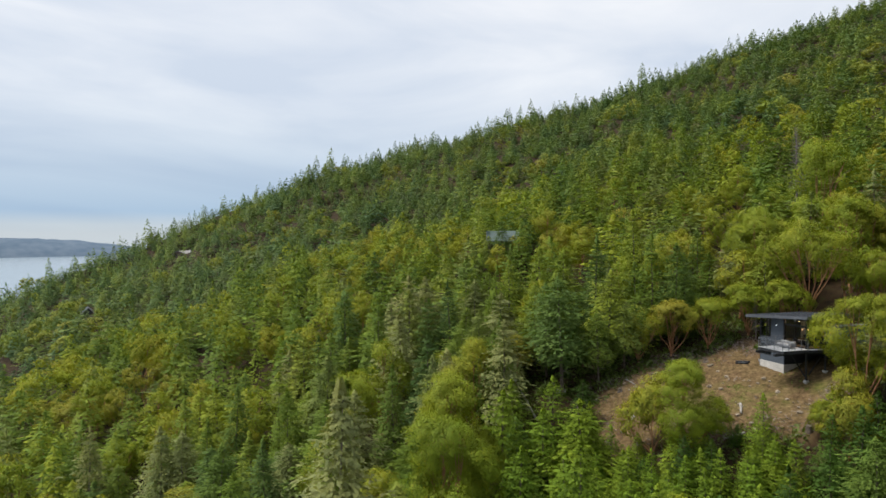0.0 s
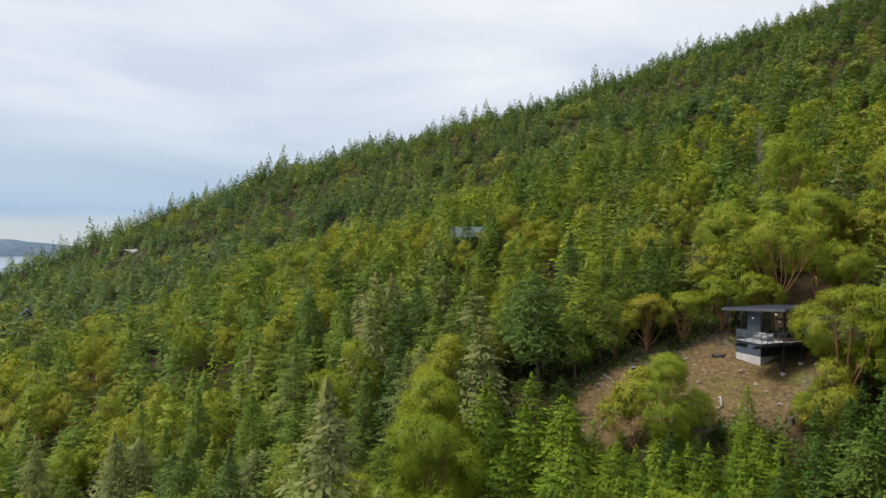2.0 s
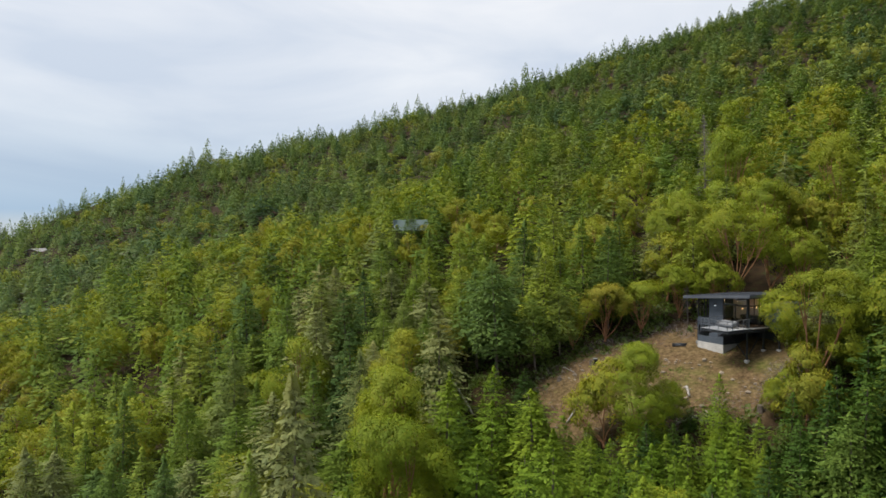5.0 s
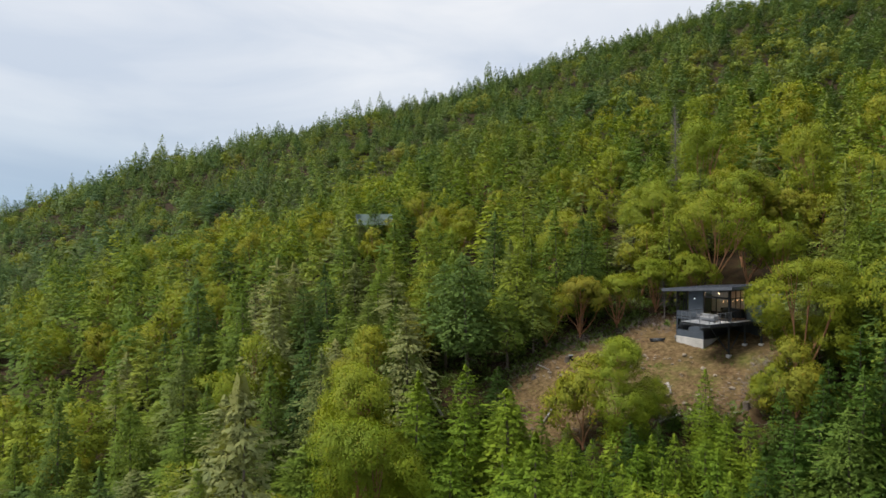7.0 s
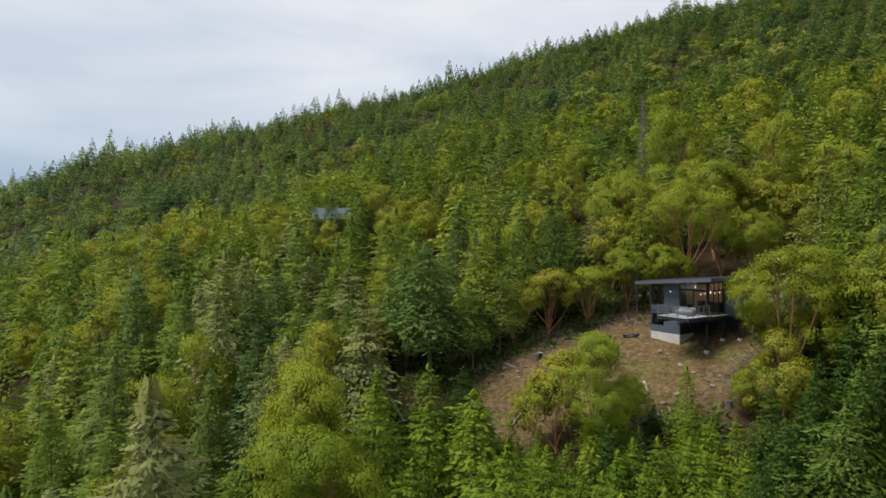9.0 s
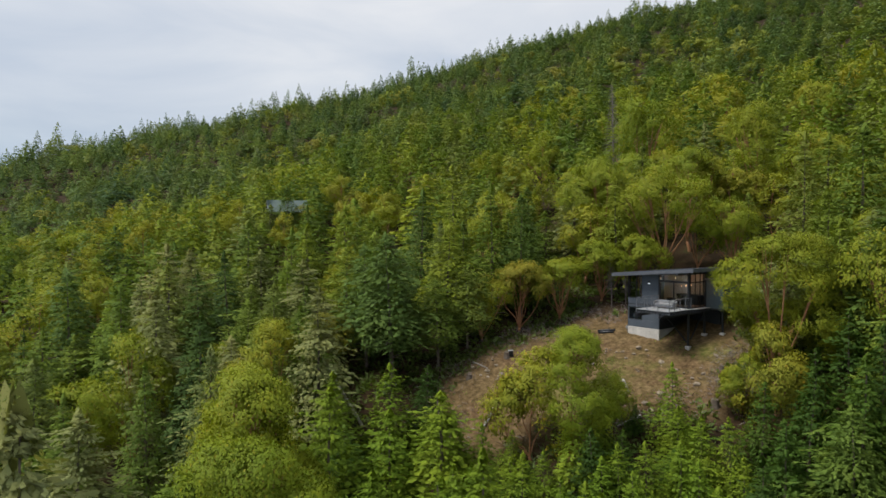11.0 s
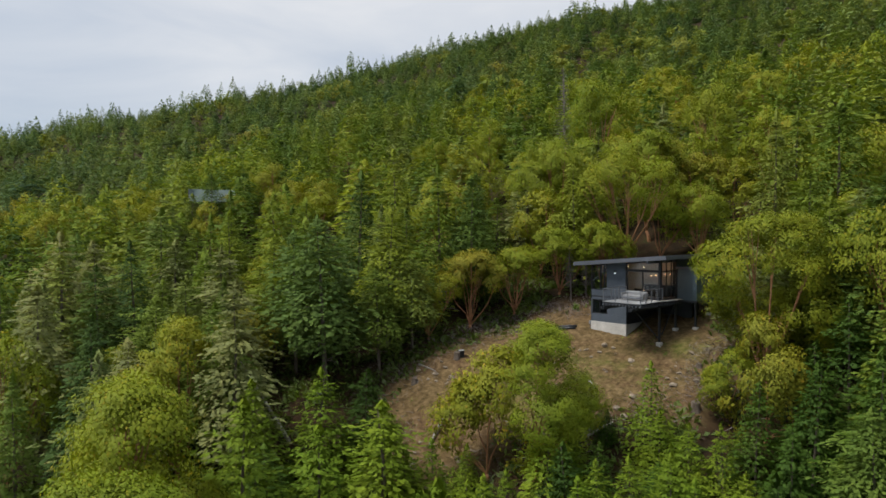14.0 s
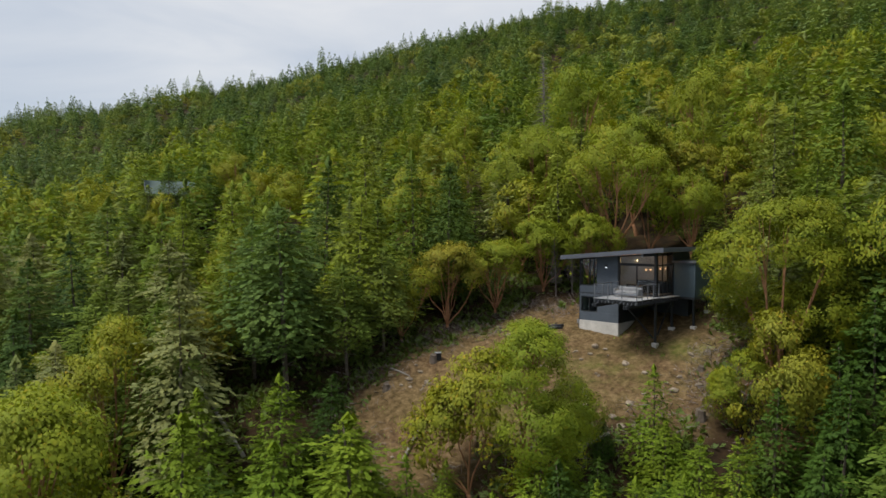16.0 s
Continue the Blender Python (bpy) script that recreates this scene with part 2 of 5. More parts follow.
def ground_material():
    m, nt, b = mat("forest_floor_and_bare_soil", 0.95, 0, 0.15)
    bare = nt.nodes.new("ShaderNodeAttribute")
    bare.attribute_name = "bare"
    n1, n2, n3 = noise_node(nt, 0.32, 6, 0.62), noise_node(nt, 2.2, 6, 0.7), noise_node(nt, 0.75, 4, 0.6)
    soil = ramp(nt, [(0.34, (0.050, 0.029, 0.015)), (0.5, (0.110, 0.068, 0.034)), (0.64, (0.185, 0.125, 0.068))])
    nt.links.new(n2.outputs[0], soil.inputs[0])
    moss = ramp(nt, [(0.35, (0.075, 0.098, 0.016)), (0.65, (0.145, 0.142, 0.036))])
    nt.links.new(n2.outputs[0], moss.inputs[0])
    where = ramp(nt, [(0.38, (0.1, 0.1, 0.1)), (0.58, (1, 1, 1))])
    nt.links.new(n1.outputs[0], where.inputs[0])
    turf = nt.nodes.new("ShaderNodeAttribute")
    turf.attribute_name = "turf"
    green = nt.nodes.new("ShaderNodeMath")
    green.operation = "MULTIPLY"
    nt.links.new(where.outputs[0], green.inputs[0])
    nt.links.new(turf.outputs["Fac"], green.inputs[1])
    open_ground = rgb_mix(nt, green.outputs[0], soil.outputs[0], moss.outputs[0])
    # brown and mossy duff, darkened to paint in the deep shade between trees
    shaded_duff = ramp(nt, [(0.35, (0.014, 0.010, 0.005)), (0.55, (0.036, 0.021, 0.010)), (0.7, (0.030, 0.036, 0.010))])
    nt.links.new(n3.outputs[0], shaded_duff.inputs[0])
    col = rgb_mix(nt, bare.outputs["Fac"], shaded_duff.outputs[0], open_ground)
    nt.links.new(col, b.inputs["Base Color"])
    bump(nt, b, n2.outputs[0], 0.9, 0.12)
    return m


def water_material():
    m, nt, b = mat("grey_sea_water", 0.22, 0, 0.5)
    b.inputs["Base Color"].default_value = (0.20, 0.25, 0.29, 1)
    n = noise_node(nt, 0.02, 5)
    bump(nt, b, n.outputs[0], 0.25, 3.0)
    return m


def island_material():
    m, nt, b = mat("hazed_wooded_shore", 1.0, 0, 0.0)
    n = noise_node(nt, 0.02, 6)
    # woods in blue-grey: the haze over the water is put into the colour
    r = ramp(nt, [(0.35, (0.085, 0.12, 0.165)), (0.65, (0.12, 0.155, 0.20))])
    nt.links.new(n.outputs[0], r.inputs[0])
    nt.links.new(r.outputs[0], b.inputs["Base Color"])
    return m


# == mesh helpers ==
def mesh_object(name, verts, faces, material, parent=None, label="", smooth=False):
    me = bpy.data.meshes.new(name)
    me.from_pydata([tuple(v) for v in verts], [], [tuple(f) for f in faces])
    me.materials.append(material)
    if smooth:
        me.shade_smooth()
    ob = new(name, me)
    ob.parent = parent
    if label:
        ob["label"] = label
    return ob


def part(name, bm, material, parent, label="", smooth=False):
    me = bpy.data.meshes.new(name)
    bm.to_mesh(me)
    bm.free()
    me.materials.append(material)
    if smooth:
        me.shade_smooth()
    ob = new(name, me)
    ob.parent = parent
    if label:
        ob["label"] = label
    return ob


def thing(name, m, label, category, group="", kind=""):
    ob = new(name)
    ob.empty_display_size = 0.3
    ob.matrix_basis = m
    return tagged(ob, label, category, group, kind)


def add_box(bm, x0, y0, z0, x1, y1, z1, bevel=0.0, m=None):
    r = bmesh.ops.create_cube(bm, size=1.0)
    vs = r["verts"]
    for v in vs:
        v.co = Vector((x0 + (v.co.x + 0.5) * (x1 - x0), y0 + (v.co.y + 0.5) * (y1 - y0), z0 + (v.co.z + 0.5) * (z1 - z0)))
    if bevel:
        es = list({e for v in vs for e in v.link_edges})
        vs = bmesh.ops.bevel(bm, geom=es, offset=bevel, segments=1, affect="EDGES")["verts"]
    if m is not None:
        for v in vs:
            v.co = m @ v.co
    return bm


def box(x0, y0, z0, x1, y1, z1, bevel=0.012):
    return add_box(bmesh.new(), x0, y0, z0, x1, y1, z1, bevel)


def bar(bm, a, b, w, d=None, bevel=0.0):
    """A straight bar of section w x d from a to b."""
    a, b = Vector(a), Vector(b)
    q = (b - a).to_track_quat("Z", "Y").to_matrix().to_4x4()
    d = d or w
    add_box(bm, -w / 2, -d / 2, 0, w / 2, d / 2, (b - a).length, bevel, Matrix.Translation(a) @ q)
    return bm


def tube(points, radii, sides=7):
    """Verts and faces of a tapering tube along points, closed at its end."""
    pts = [Vector(p) for p in points]
    verts, faces = [], []
    for i, p in enumerate(pts):
        d = (pts[min(i + 1, len(pts) - 1)] - pts[max(i - 1, 0)]).normalized()
        side = d.cross(Vector((0.31, 0.17, 0.93))).normalized() if abs(d.z) < 0.95 else d.cross(Vector((1, 0.2, 0))).normalized()
        other = d.cross(side)
        for k in range(sides):
            a = 2 * math.pi * k / sides
            verts.append(p + (side * math.cos(a) + other * math.sin(a)) * radii[i])
    for i in range(len(pts) - 1):
        for k in range(sides):
            k2 = (k + 1) % sides
            faces.append((i * sides + k, i * sides + k2, (i + 1) * sides + k2, (i + 1) * sides + k))
    faces.append(tuple(range((len(pts) - 1) * sides, len(pts) * sides)))
    return verts, faces


def tubes(runs):
    verts, faces = [], []
    for pts, rad, sides in runs:
        v, f = tube(pts, rad, sides)
        n = len(verts)
        verts += v
        faces += [tuple(i + n for i in q) for q in f]
    return verts, faces


def smoothstep(a, b, x):
    t = np.clip((x - a) / (b - a), 0, 1)
    return t * t * (3 - 2 * t)


# == the hillside ==
HILL = (11.99, 29.38, 99.46, -9.94, 10.22, 8.36, -4.16, 11.1, 0.73, -0.46)
SEA = -85.0


def canopy(x, y):
    """The broad form of the hill, at the height of the tree tops."""
    u, v = x / 300, y / 300
    h = sum(c * b for c, b in zip(HILL, (1, u, v, u * u, u * v, v * v, u**3, u * u * v, u * v * v, v**3)))
    r = np.hypot(x - 10, y + 65)
    turn = np.degrees(np.arctan2(10 - x, y + 65))
    h = h + (9 * np.exp(-(((turn - 52) / 13) ** 2)) + 7 * np.exp(-(((turn - 10) / 9) ** 2))) * smoothstep(280, 520, r)
    return h - np.maximum(r - 560, 0) ** 2 / 150


def land(x, y):
    """The ground's height."""
    x, y = np.asarray(x, float), np.asarray(y, float)
    z = canopy(x, y) - 12 - 3.5 / (1 + np.exp(np.clip((y + 13) / 3.0, -40, 40)))
    lump = 0.55 * np.sin(x * 0.21 + 1.3 * np.sin(y * 0.13)) * np.cos(y * 0.19) + 0.18 * np.sin(x * 0.9 + y * 0.4) * np.cos(y * 0.8 - x * 0.3)
    pad = np.exp(-((x - 1) ** 2 + (y - 1) ** 2) / 60)
    far = smoothstep(40, 160, np.hypot(x, y))
    rough = 3.0 * np.sin(x * 0.043 + 2 * np.sin(y * 0.021)) * np.sin(y * 0.037 + 0.6) * far
    knoll = 4.5 * np.exp(-((x + 70) ** 2 + (y - 42) ** 2) / 150)
    return np.maximum(z + lump * (1 - pad) + rough + knoll, SEA - 25)


CLEARING = ((-17.5, -0.8), (-12.5, 3.2), (-8, 6.0), (-3, 7.0), (7.5, 3.5), (7.5, -8), (4, -9.8), (-1, -10.4), (-8, -12.5), (-13, -15.5), (-17.5, -13.2), (-18.6, -7))


def edge_distance(x, y):
    """Distance to the clearing's edge: negative inside it."""
    x, y = np.asarray(x, float), np.asarray(y, float)
    inside, best = np.zeros(x.shape, bool), np.full(x.shape, 1e9)
    n = len(CLEARING)
    for i in range(n):
        (ax, ay), (bx, by) = CLEARING[i], CLEARING[(i + 1) % n]
        cross = ((ay > y) != (by > y)) & (x < (bx - ax) * (y - ay) / (by - ay + 1e-9) + ax)
        inside ^= cross
        t = np.clip(((x - ax) * (bx - ax) + (y - ay) * (by - ay)) / ((bx - ax) ** 2 + (by - ay) ** 2), 0, 1)
        best = np.minimum(best, np.hypot(x - ax - t * (bx - ax), y - ay - t * (by - ay)))
    return np.where(inside, -best, best)


def build_ground():
    def lines(lo, hi, a, b, fine):
        mid = list(np.arange(a, b, fine))
        left, step, p = [], fine, a
        while p > lo:
            step = min(step * 1.12, 12)
            p -= step
            left.append(p)
        right, step, p = [], fine, mid[-1]
        while p < hi:
            step = min(step * 1.12, 12)
            p += step
            right.append(p)
        return np.array(left[::-1] + mid + right)

    xs, ys = lines(-1000, 800, -40, 30, 0.55), lines(-420, 1000, -40, 25, 0.55)
    gx, gy = np.meshgrid(xs, ys)
    gz = land(gx, gy)
    near = np.exp(-(gx**2 + gy**2) / 1500)
    rng = np.random.default_rng(3)
    gz = gz + near * rng.normal(0, 0.05, gz.shape)
    nx, ny = len(xs), len(ys)
    idx = np.arange(nx * ny).reshape(ny, nx)
    faces = np.stack([idx[:-1, :-1], idx[:-1, 1:], idx[1:, 1:], idx[1:, :-1]], -1).reshape(-1, 4)
    me = bpy.data.meshes.new("ground")
    me.from_pydata(np.stack([gx.ravel(), gy.ravel(), gz.ravel()], -1).tolist(), [], faces.tolist())
    me.shade_smooth()
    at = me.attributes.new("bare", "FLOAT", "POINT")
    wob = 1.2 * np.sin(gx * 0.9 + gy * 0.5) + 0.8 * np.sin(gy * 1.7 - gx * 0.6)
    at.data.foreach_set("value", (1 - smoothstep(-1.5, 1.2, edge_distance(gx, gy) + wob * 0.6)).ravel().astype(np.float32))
    at = me.attributes.new("turf", "FLOAT", "POINT")
    grown = 0.12 + sum(0.75 * np.exp(-((gx - cx) ** 2 / wx**2 + (gy - cy) ** 2 / wy**2)) for cx, cy, wx, wy in ((-2.0, -4.6, 5.0, 2.0), (4.6, -2.6, 2.2, 1.2), (-9.0, -8.5, 3.0, 2.0)))
    at.data.foreach_set("value", grown.ravel().astype(np.float32))
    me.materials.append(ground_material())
    tagged(new("ground", me), "steep forest floor with a bare brown clearing", "ground", kind="structure")


build_ground()


def build_sea():
    ring = [(0, 0, SEA)] + [(4800 * math.cos(a), 4800 * math.sin(a), SEA) for a in np.linspace(0, 2 * math.pi, 97)[:-1]]
    faces = [(0, i, i % 96 + 1) for i in range(1, 97)]
    ob = mesh_object("water", ring, faces, water_material())
    tagged(ob, "calm grey sea below the wooded hill", "sea", kind="structure")
    # a long low island across the sound
    rng = random.Random(5)
    verts, faces = [], []
    n = 90
    for i in range(n + 1):
        t = i / n
        ang = radians(157.0 + t * 46)
        fall = min(1.0, 0.12 + t * 7.5) * min(1, (1 - t) * 5)
        for k, (r, h) in enumerate(((3150, 0), (3180, 16), (3320, 62), (3520, 70), (3800, 0))):
            hh = h * (fall**0.7) * (1 + 0.12 * math.sin(i * 0.23 + k) + 0.05 * rng.random())
            verts.append((r * math.cos(ang), r * math.sin(ang), SEA + hh - (3 if h == 0 else 0)))
    for i in range(n):
        for k in range(4):
            a = i * 5 + k
            faces.append((a, a + 1, a + 6, a + 5))
    ob = mesh_object("backdrop", verts, faces, island_material(), smooth=True)
    tagged(ob, "long low wooded island across the water, painted blue-grey with haze", "island", kind="structure")


build_sea()


# == trees ==
def kites(base, tip, width, lift):
    """Leaf-shaped quads from base to tip; width to each side along lift."""
    mid = base * 0.45 + tip * 0.55
    return np.stack([base, mid + width, tip, mid - width], 1)


def unit(v):
    return v / (np.linalg.norm(v, axis=-1, keepdims=True) + 1e-9)


def with_mass(quads, mass, share=0.84):
    """Each quad beside the direction that its shading follows: part the leaf's own face, part its mass."""
    own = unit(np.cross(quads[:, 2] - quads[:, 0], quads[:, 1] - quads[:, 3]))
    own = own * np.sign((own * mass).sum(-1, keepdims=True) + 1e-6)
    return quads, unit(own * (1 - share) + mass * share)


def fir_crown(h, r, branches, sprays, seed, low=0.16, droop=0.24, ragged=0.3, fat=1.0, cone=0.85):
    """A fir's crown: whorls of drooping boughs of uneven reach, each a flat fan of side sprays."""
    g = np.random.default_rng(seed)
    n = branches
    whorls = max(9, int(n / 9))
    t = np.sort(np.round(g.random(n) ** 0.9 * whorls) / whorls + g.normal(0, 0.22 / whorls, n)).clip(0, 0.995)
    z = h * (low + (0.985 - low) * t)
    az = np.arange(n) * 2.399 + g.normal(0, 0.35, n)
    shape = np.minimum(1.0, (1 - t) ** cone * 1.15 + 0.03) * np.minimum(1, 0.62 + t * 2.0)
    sector = 1 + 0.20 * np.sin(az * 2 + seed) + 0.16 * np.sin(az * 3 + t * 9 + seed * 2)
    tier = 1 + 0.22 * np.sin(t * h * 1.9 + az + seed)
    length = r * shape * tier * sector * (1 + g.normal(0, ragged, n)).clip(0.45, 1.5)
    out = np.stack([np.cos(az), np.sin(az), 0 * az], -1)
    side = np.stack([-np.sin(az), np.cos(az), 0 * az], -1)
    up = np.array([0, 0, 1.0])
    rise = 0.45 * t + 0.10 + g.normal(0, 0.08, n)
    root = np.stack([0 * z, 0 * z, z], -1)
    quads, mass = [], []

    def along(s):
        sag = rise * s - (droop + 0.32 * (1 - t)) * s * s
        return root + out * (length * s)[:, None] + up * (length * sag)[:, None]

    for k in range(sprays):
        s0 = 0.25 + 0.75 * (k + 0.45) / sprays
        mid = along(np.full(n, s0) + g.normal(0, 0.05, n))
        w = length * (0.36 * (1 - 0.55 * s0) + 0.05)
        tuft = (0.10 * r + 0.13 * length) * fat * (1.15 - 0.35 * s0) * (2.6 / (sprays + 0.6)) ** 0.45
        for sgn in (1, -1, 0):
            c = mid + side * (sgn * w * (0.70 + 0.5 * g.random(n)))[:, None] + g.normal(0, 0.15, (n, 3)) * tuft[:, None] - up * (abs(sgn) * w * 0.22)[:, None]
            ax = unit(out * 0.80 + side * (sgn * 0.75) - up * 0.16 + g.normal(0, 0.20, (n, 3)))
            face = unit(out * 0.40 + up * 0.85 + g.normal(0, 0.24, (n, 3)))
            across = unit(np.cross(ax, face)) * (tuft * (0.25 + 0.13 * g.random(n)))[:, None]
            ln = (tuft * (1.0 + 0.6 * g.random(n)))[:, None]
            quads.append(kites(c - ax * ln * 0.7, c + ax * ln * 0.7, across, None))
            mass.append(unit(out * (0.30 + 0.40 * s0) + up * 0.66 + side * sgn * 0.22 + g.normal(0, 0.12, (n, 3))))
    lead = g.normal(0, 1, (4, 3)) * [1, 1, 0]
    base = np.repeat(np.array([[0, 0, h * 0.92]]), 4, 0)
    quads.append(kites(base, np.array([0, 0, h * 1.02]) + lead * 0.02 * r, unit(lead) * 0.09 * r, None))
    mass.append(unit(lead + [0, 0, 1.0]))
    return with_mass(np.concatenate(quads), np.concatenate(mass))


def fir_shell(h, r, n, size, seed, low=0.10, cone=0.6, reach=1.0):
    """The plump outer foliage of a fir: sprays hanging outward over a lumpy, convex cone."""
    g = np.random.default_rng(seed + 500)
    grid = np.linspace(0, 0.99, 200)

    def girth(t):
        return r * np.minimum(1.0, (1 - t) ** cone * 1.12 + 0.03) * np.minimum(1, 0.66 + t * 2.0)

    weight = girth(grid) + 0.12 * r
    t = g.choice(grid, n, p=weight / weight.sum()) + g.uniform(0, 0.005, n)
    az = g.random(n) * 6.2832
    bough = np.sin(az * 5 + seed + 3 * np.sin(t * 21 + seed)) * np.cos(t * h * 2.3 + 2 * np.sin(az * 2 + seed))
    lump = 1 + 0.15 * np.sin(az * 2 + t * 5 + seed) + 0.10 * np.sin(az * 3 - t * 11 + seed * 2) + 0.17 * bough
    rad = girth(t) * lump * (0.78 + 0.30 * g.random(n)) * reach
    out = np.stack([np.cos(az), np.sin(az), 0 * az], -1)
    side = np.stack([-np.sin(az), np.cos(az), 0 * az], -1)
    up = np.array([0, 0, 1.0])
    c = out * rad[:, None] + up * (h * (low + (0.985 - low) * t) - 0.22 * rad)[:, None]
    sz = (size * (0.42 + 0.58 * girth(t) / r) * (0.7 + 0.6 * g.random(n)))[:, None]
    ax = unit(out * 0.8 - up * 0.30 + side * g.normal(0, 0.55, (n, 1)) + g.normal(0, 0.22, (n, 3)))
    face = unit(out * 0.55 + up * 0.75 + g.normal(0, 0.32, (n, 3)))
    quads = kites(c - ax * sz * 0.5, c + ax * sz * 0.5, unit(np.cross(ax, face)) * sz * 0.33, None)
    mass = unit(out * 0.66 + up * (0.62 + 0.35 * bough)[:, None] + g.normal(0, 0.10, (n, 3)))
    return with_mass(quads, mass)


def joined(*crowns):
    return np.concatenate([c[0] for c in crowns]), np.concatenate([c[1] for c in crowns])


def broad_crown(h, r, base, clumps, leaves, leaf, seed, squash=0.75, lobes=9):
    """A broadleaf crown: leaf clumps gathered into uneven domes, with gaps between them. Also gives the clumps' centres."""
    g = np.random.default_rng(seed)
    ld = unit(g.normal(0, 1, (lobes, 3)) * [1, 1, 0.75] + [0, 0, 0.25])
    ld[0] = [0.1, 0.1, 1]
    half = (h - base) / 2
    lc = ld * (0.42 + 0.33 * g.random((lobes, 1))) * [r, r, half] + [0, 0, base + half * 0.95]
    lr = r * (0.30 + 0.20 * g.random(lobes))
    which = g.choice(lobes, clumps, p=lr**2 / (lr**2).sum())
    d = unit(g.normal(0, 1, (clumps, 3)) + unit(ld[which]) * 0.5 + [0, 0, 0.45])
    cen = lc[which] + d * (lr[which] * (0.72 + 0.36 * g.random(clumps)))[:, None] * [1, 1, 0.85]
    cen[:, 2] = np.minimum(cen[:, 2], h * 0.985)
    size = (0.16 + 0.12 * g.random(clumps)) * r * (120 / max(clumps, 60)) ** 0.3
    n = clumps * leaves
    ci = np.repeat(np.arange(clumps), leaves)
    q = unit(g.normal(0, 1, (n, 3)) + d[ci] * 0.8 + [0, 0, 0.3])
    pos = cen[ci] + q * (size[ci] * (0.45 + 0.65 * g.random(n)))[:, None] * [1, 1, squash]
    nrm = unit(q * 0.8 + d[ci] * 0.5 + g.normal(0, 0.45, (n, 3)) + [0, 0, 0.25])
    ax = unit(np.cross(nrm, g.normal(0, 1, (n, 3))))
    ln = leaf * (0.7 + 0.6 * g.random((n, 1)))
    mass = unit(q * 0.55 + d[ci] * 0.6 + unit(ld[which])[ci] * 0.35 + [0, 0, 0.2])
    return *with_mass(kites(pos - ax * ln * 0.5, pos + ax * ln * 0.5, np.cross(nrm, ax) * ln * 0.36, None), mass, 0.82), cen


def quad_mesh(name, quads, material, tint=None, mass=None):
    """A mesh of leaf quads. Sprays gather into soft masses: the shading normals follow the mass as much as the single leaf."""
    n = len(quads)
    if mass is None:
        mass = with_mass(quads, np.tile([0.0, 0.0, 1.0], (n, 1)), 0.4)[1]
    facing = (np.cross(quads[:, 2] - quads[:, 0], quads[:, 3] - quads[:, 1]) * mass).sum(-1) > 0
    quads = np.where(facing[:, None, None], quads, quads[:, [0, 3, 2, 1]])
    me = bpy.data.meshes.new(name)
    me.vertices.add(n * 4)
    me.vertices.foreach_set("co", quads.reshape(-1).astype(np.float32))
    me.loops.add(n * 4)
    me.loops.foreach_set("vertex_index", np.arange(n * 4, dtype=np.int32))
    me.polygons.add(n)
    me.polygons.foreach_set("loop_start", np.arange(0, n * 4, 4, dtype=np.int32))
    me.polygons.foreach_set("loop_total", np.full(n, 4, dtype=np.int32))
    me.update(calc_edges=True)
    if tint is not None:
        at = me.attributes.new("tint", "FLOAT", "FACE")
        at.data.foreach_set("value", tint.astype(np.float32))
    at = me.attributes.new("custom_normal", "FLOAT_VECTOR", "POINT")
    at.data.foreach_set("vector", np.repeat(mass, 4, 0).reshape(-1).astype(np.float32))
    me.materials.append(material)
    return me


HIDE = pose(0, 0, -500)
LABELS = {
    "fir": ("tall green Douglas fir with drooping layered boughs", "fir tree"),
    "edge": ("tall green fir with a bare lower trunk at the clearing's edge", "fir tree"),
    "pale": ("pale grey-green fir with thin open boughs", "fir tree"),
    "young": ("bright green young fir at the clearing's edge", "fir tree"),
    "dark": ("dark green bushy fir on the slope under the clearing", "fir tree"),
    "madrone": ("yellow-green madrone with peeling orange-red limbs", "madrone tree"),
    "snag": ("bare grey dead fir among the living trees", "dead tree"),
}


def make_fir(kind, h, r, branches, sprays, seed, material, low=0.16, shell=(1300, 0.62), cone=0.85, **kw):
    g = random.Random(seed)
    tree = thing("fir_tree", HIDE, *LABELS[kind], group="firs on the hillside")
    lean = [(g.uniform(-0.02, 0.02) * h * t * t, g.uniform(-0.02, 0.02) * h * t * t) for t in (0, 0.3, 0.6, 1)]
    pts = [(lean[i][0], lean[i][1], z) for i, z in enumerate((-1.2, h * 0.3, h * 0.65, h * 0.97))]
    v, f = tube(pts, [h * 0.0155, h * 0.0125, h * 0.007, 0.015], 7)
    mesh_object("trunk", v, f, M_BARK, tree, "furrowed brown-grey trunk", True)
    # dead lower branches
    runs = []
    for i in range(7 if sprays > 4 else 0):
        a, z = g.uniform(0, 6.28), h * g.uniform(low * 0.4, low + 0.2)
        ln = r * g.uniform(0.4, 0.75)
        runs.append(([(0, 0, z), (math.cos(a) * ln * 0.6, math.sin(a) * ln * 0.6, z + 0.05 * ln), (math.cos(a + 0.2) * ln, math.sin(a + 0.2) * ln, z - 0.12 * ln)], [0.045, 0.03, 0.01], 4))
    if runs:
        v, f = tubes(runs)
        tagged(mesh_object("dead_branches", v, f, M_DEADTWIG, tree, "bare grey lower branches"), kind="stuff")
    quads, mass = joined(fir_crown(h, r, branches, sprays, seed, low, cone=cone, **kw), fir_shell(h, r, *shell, seed, low, cone, 0.86))
    crown = new("crown", quad_mesh("crown", quads, material, mass=mass))
    crown.parent = tree
    return tree


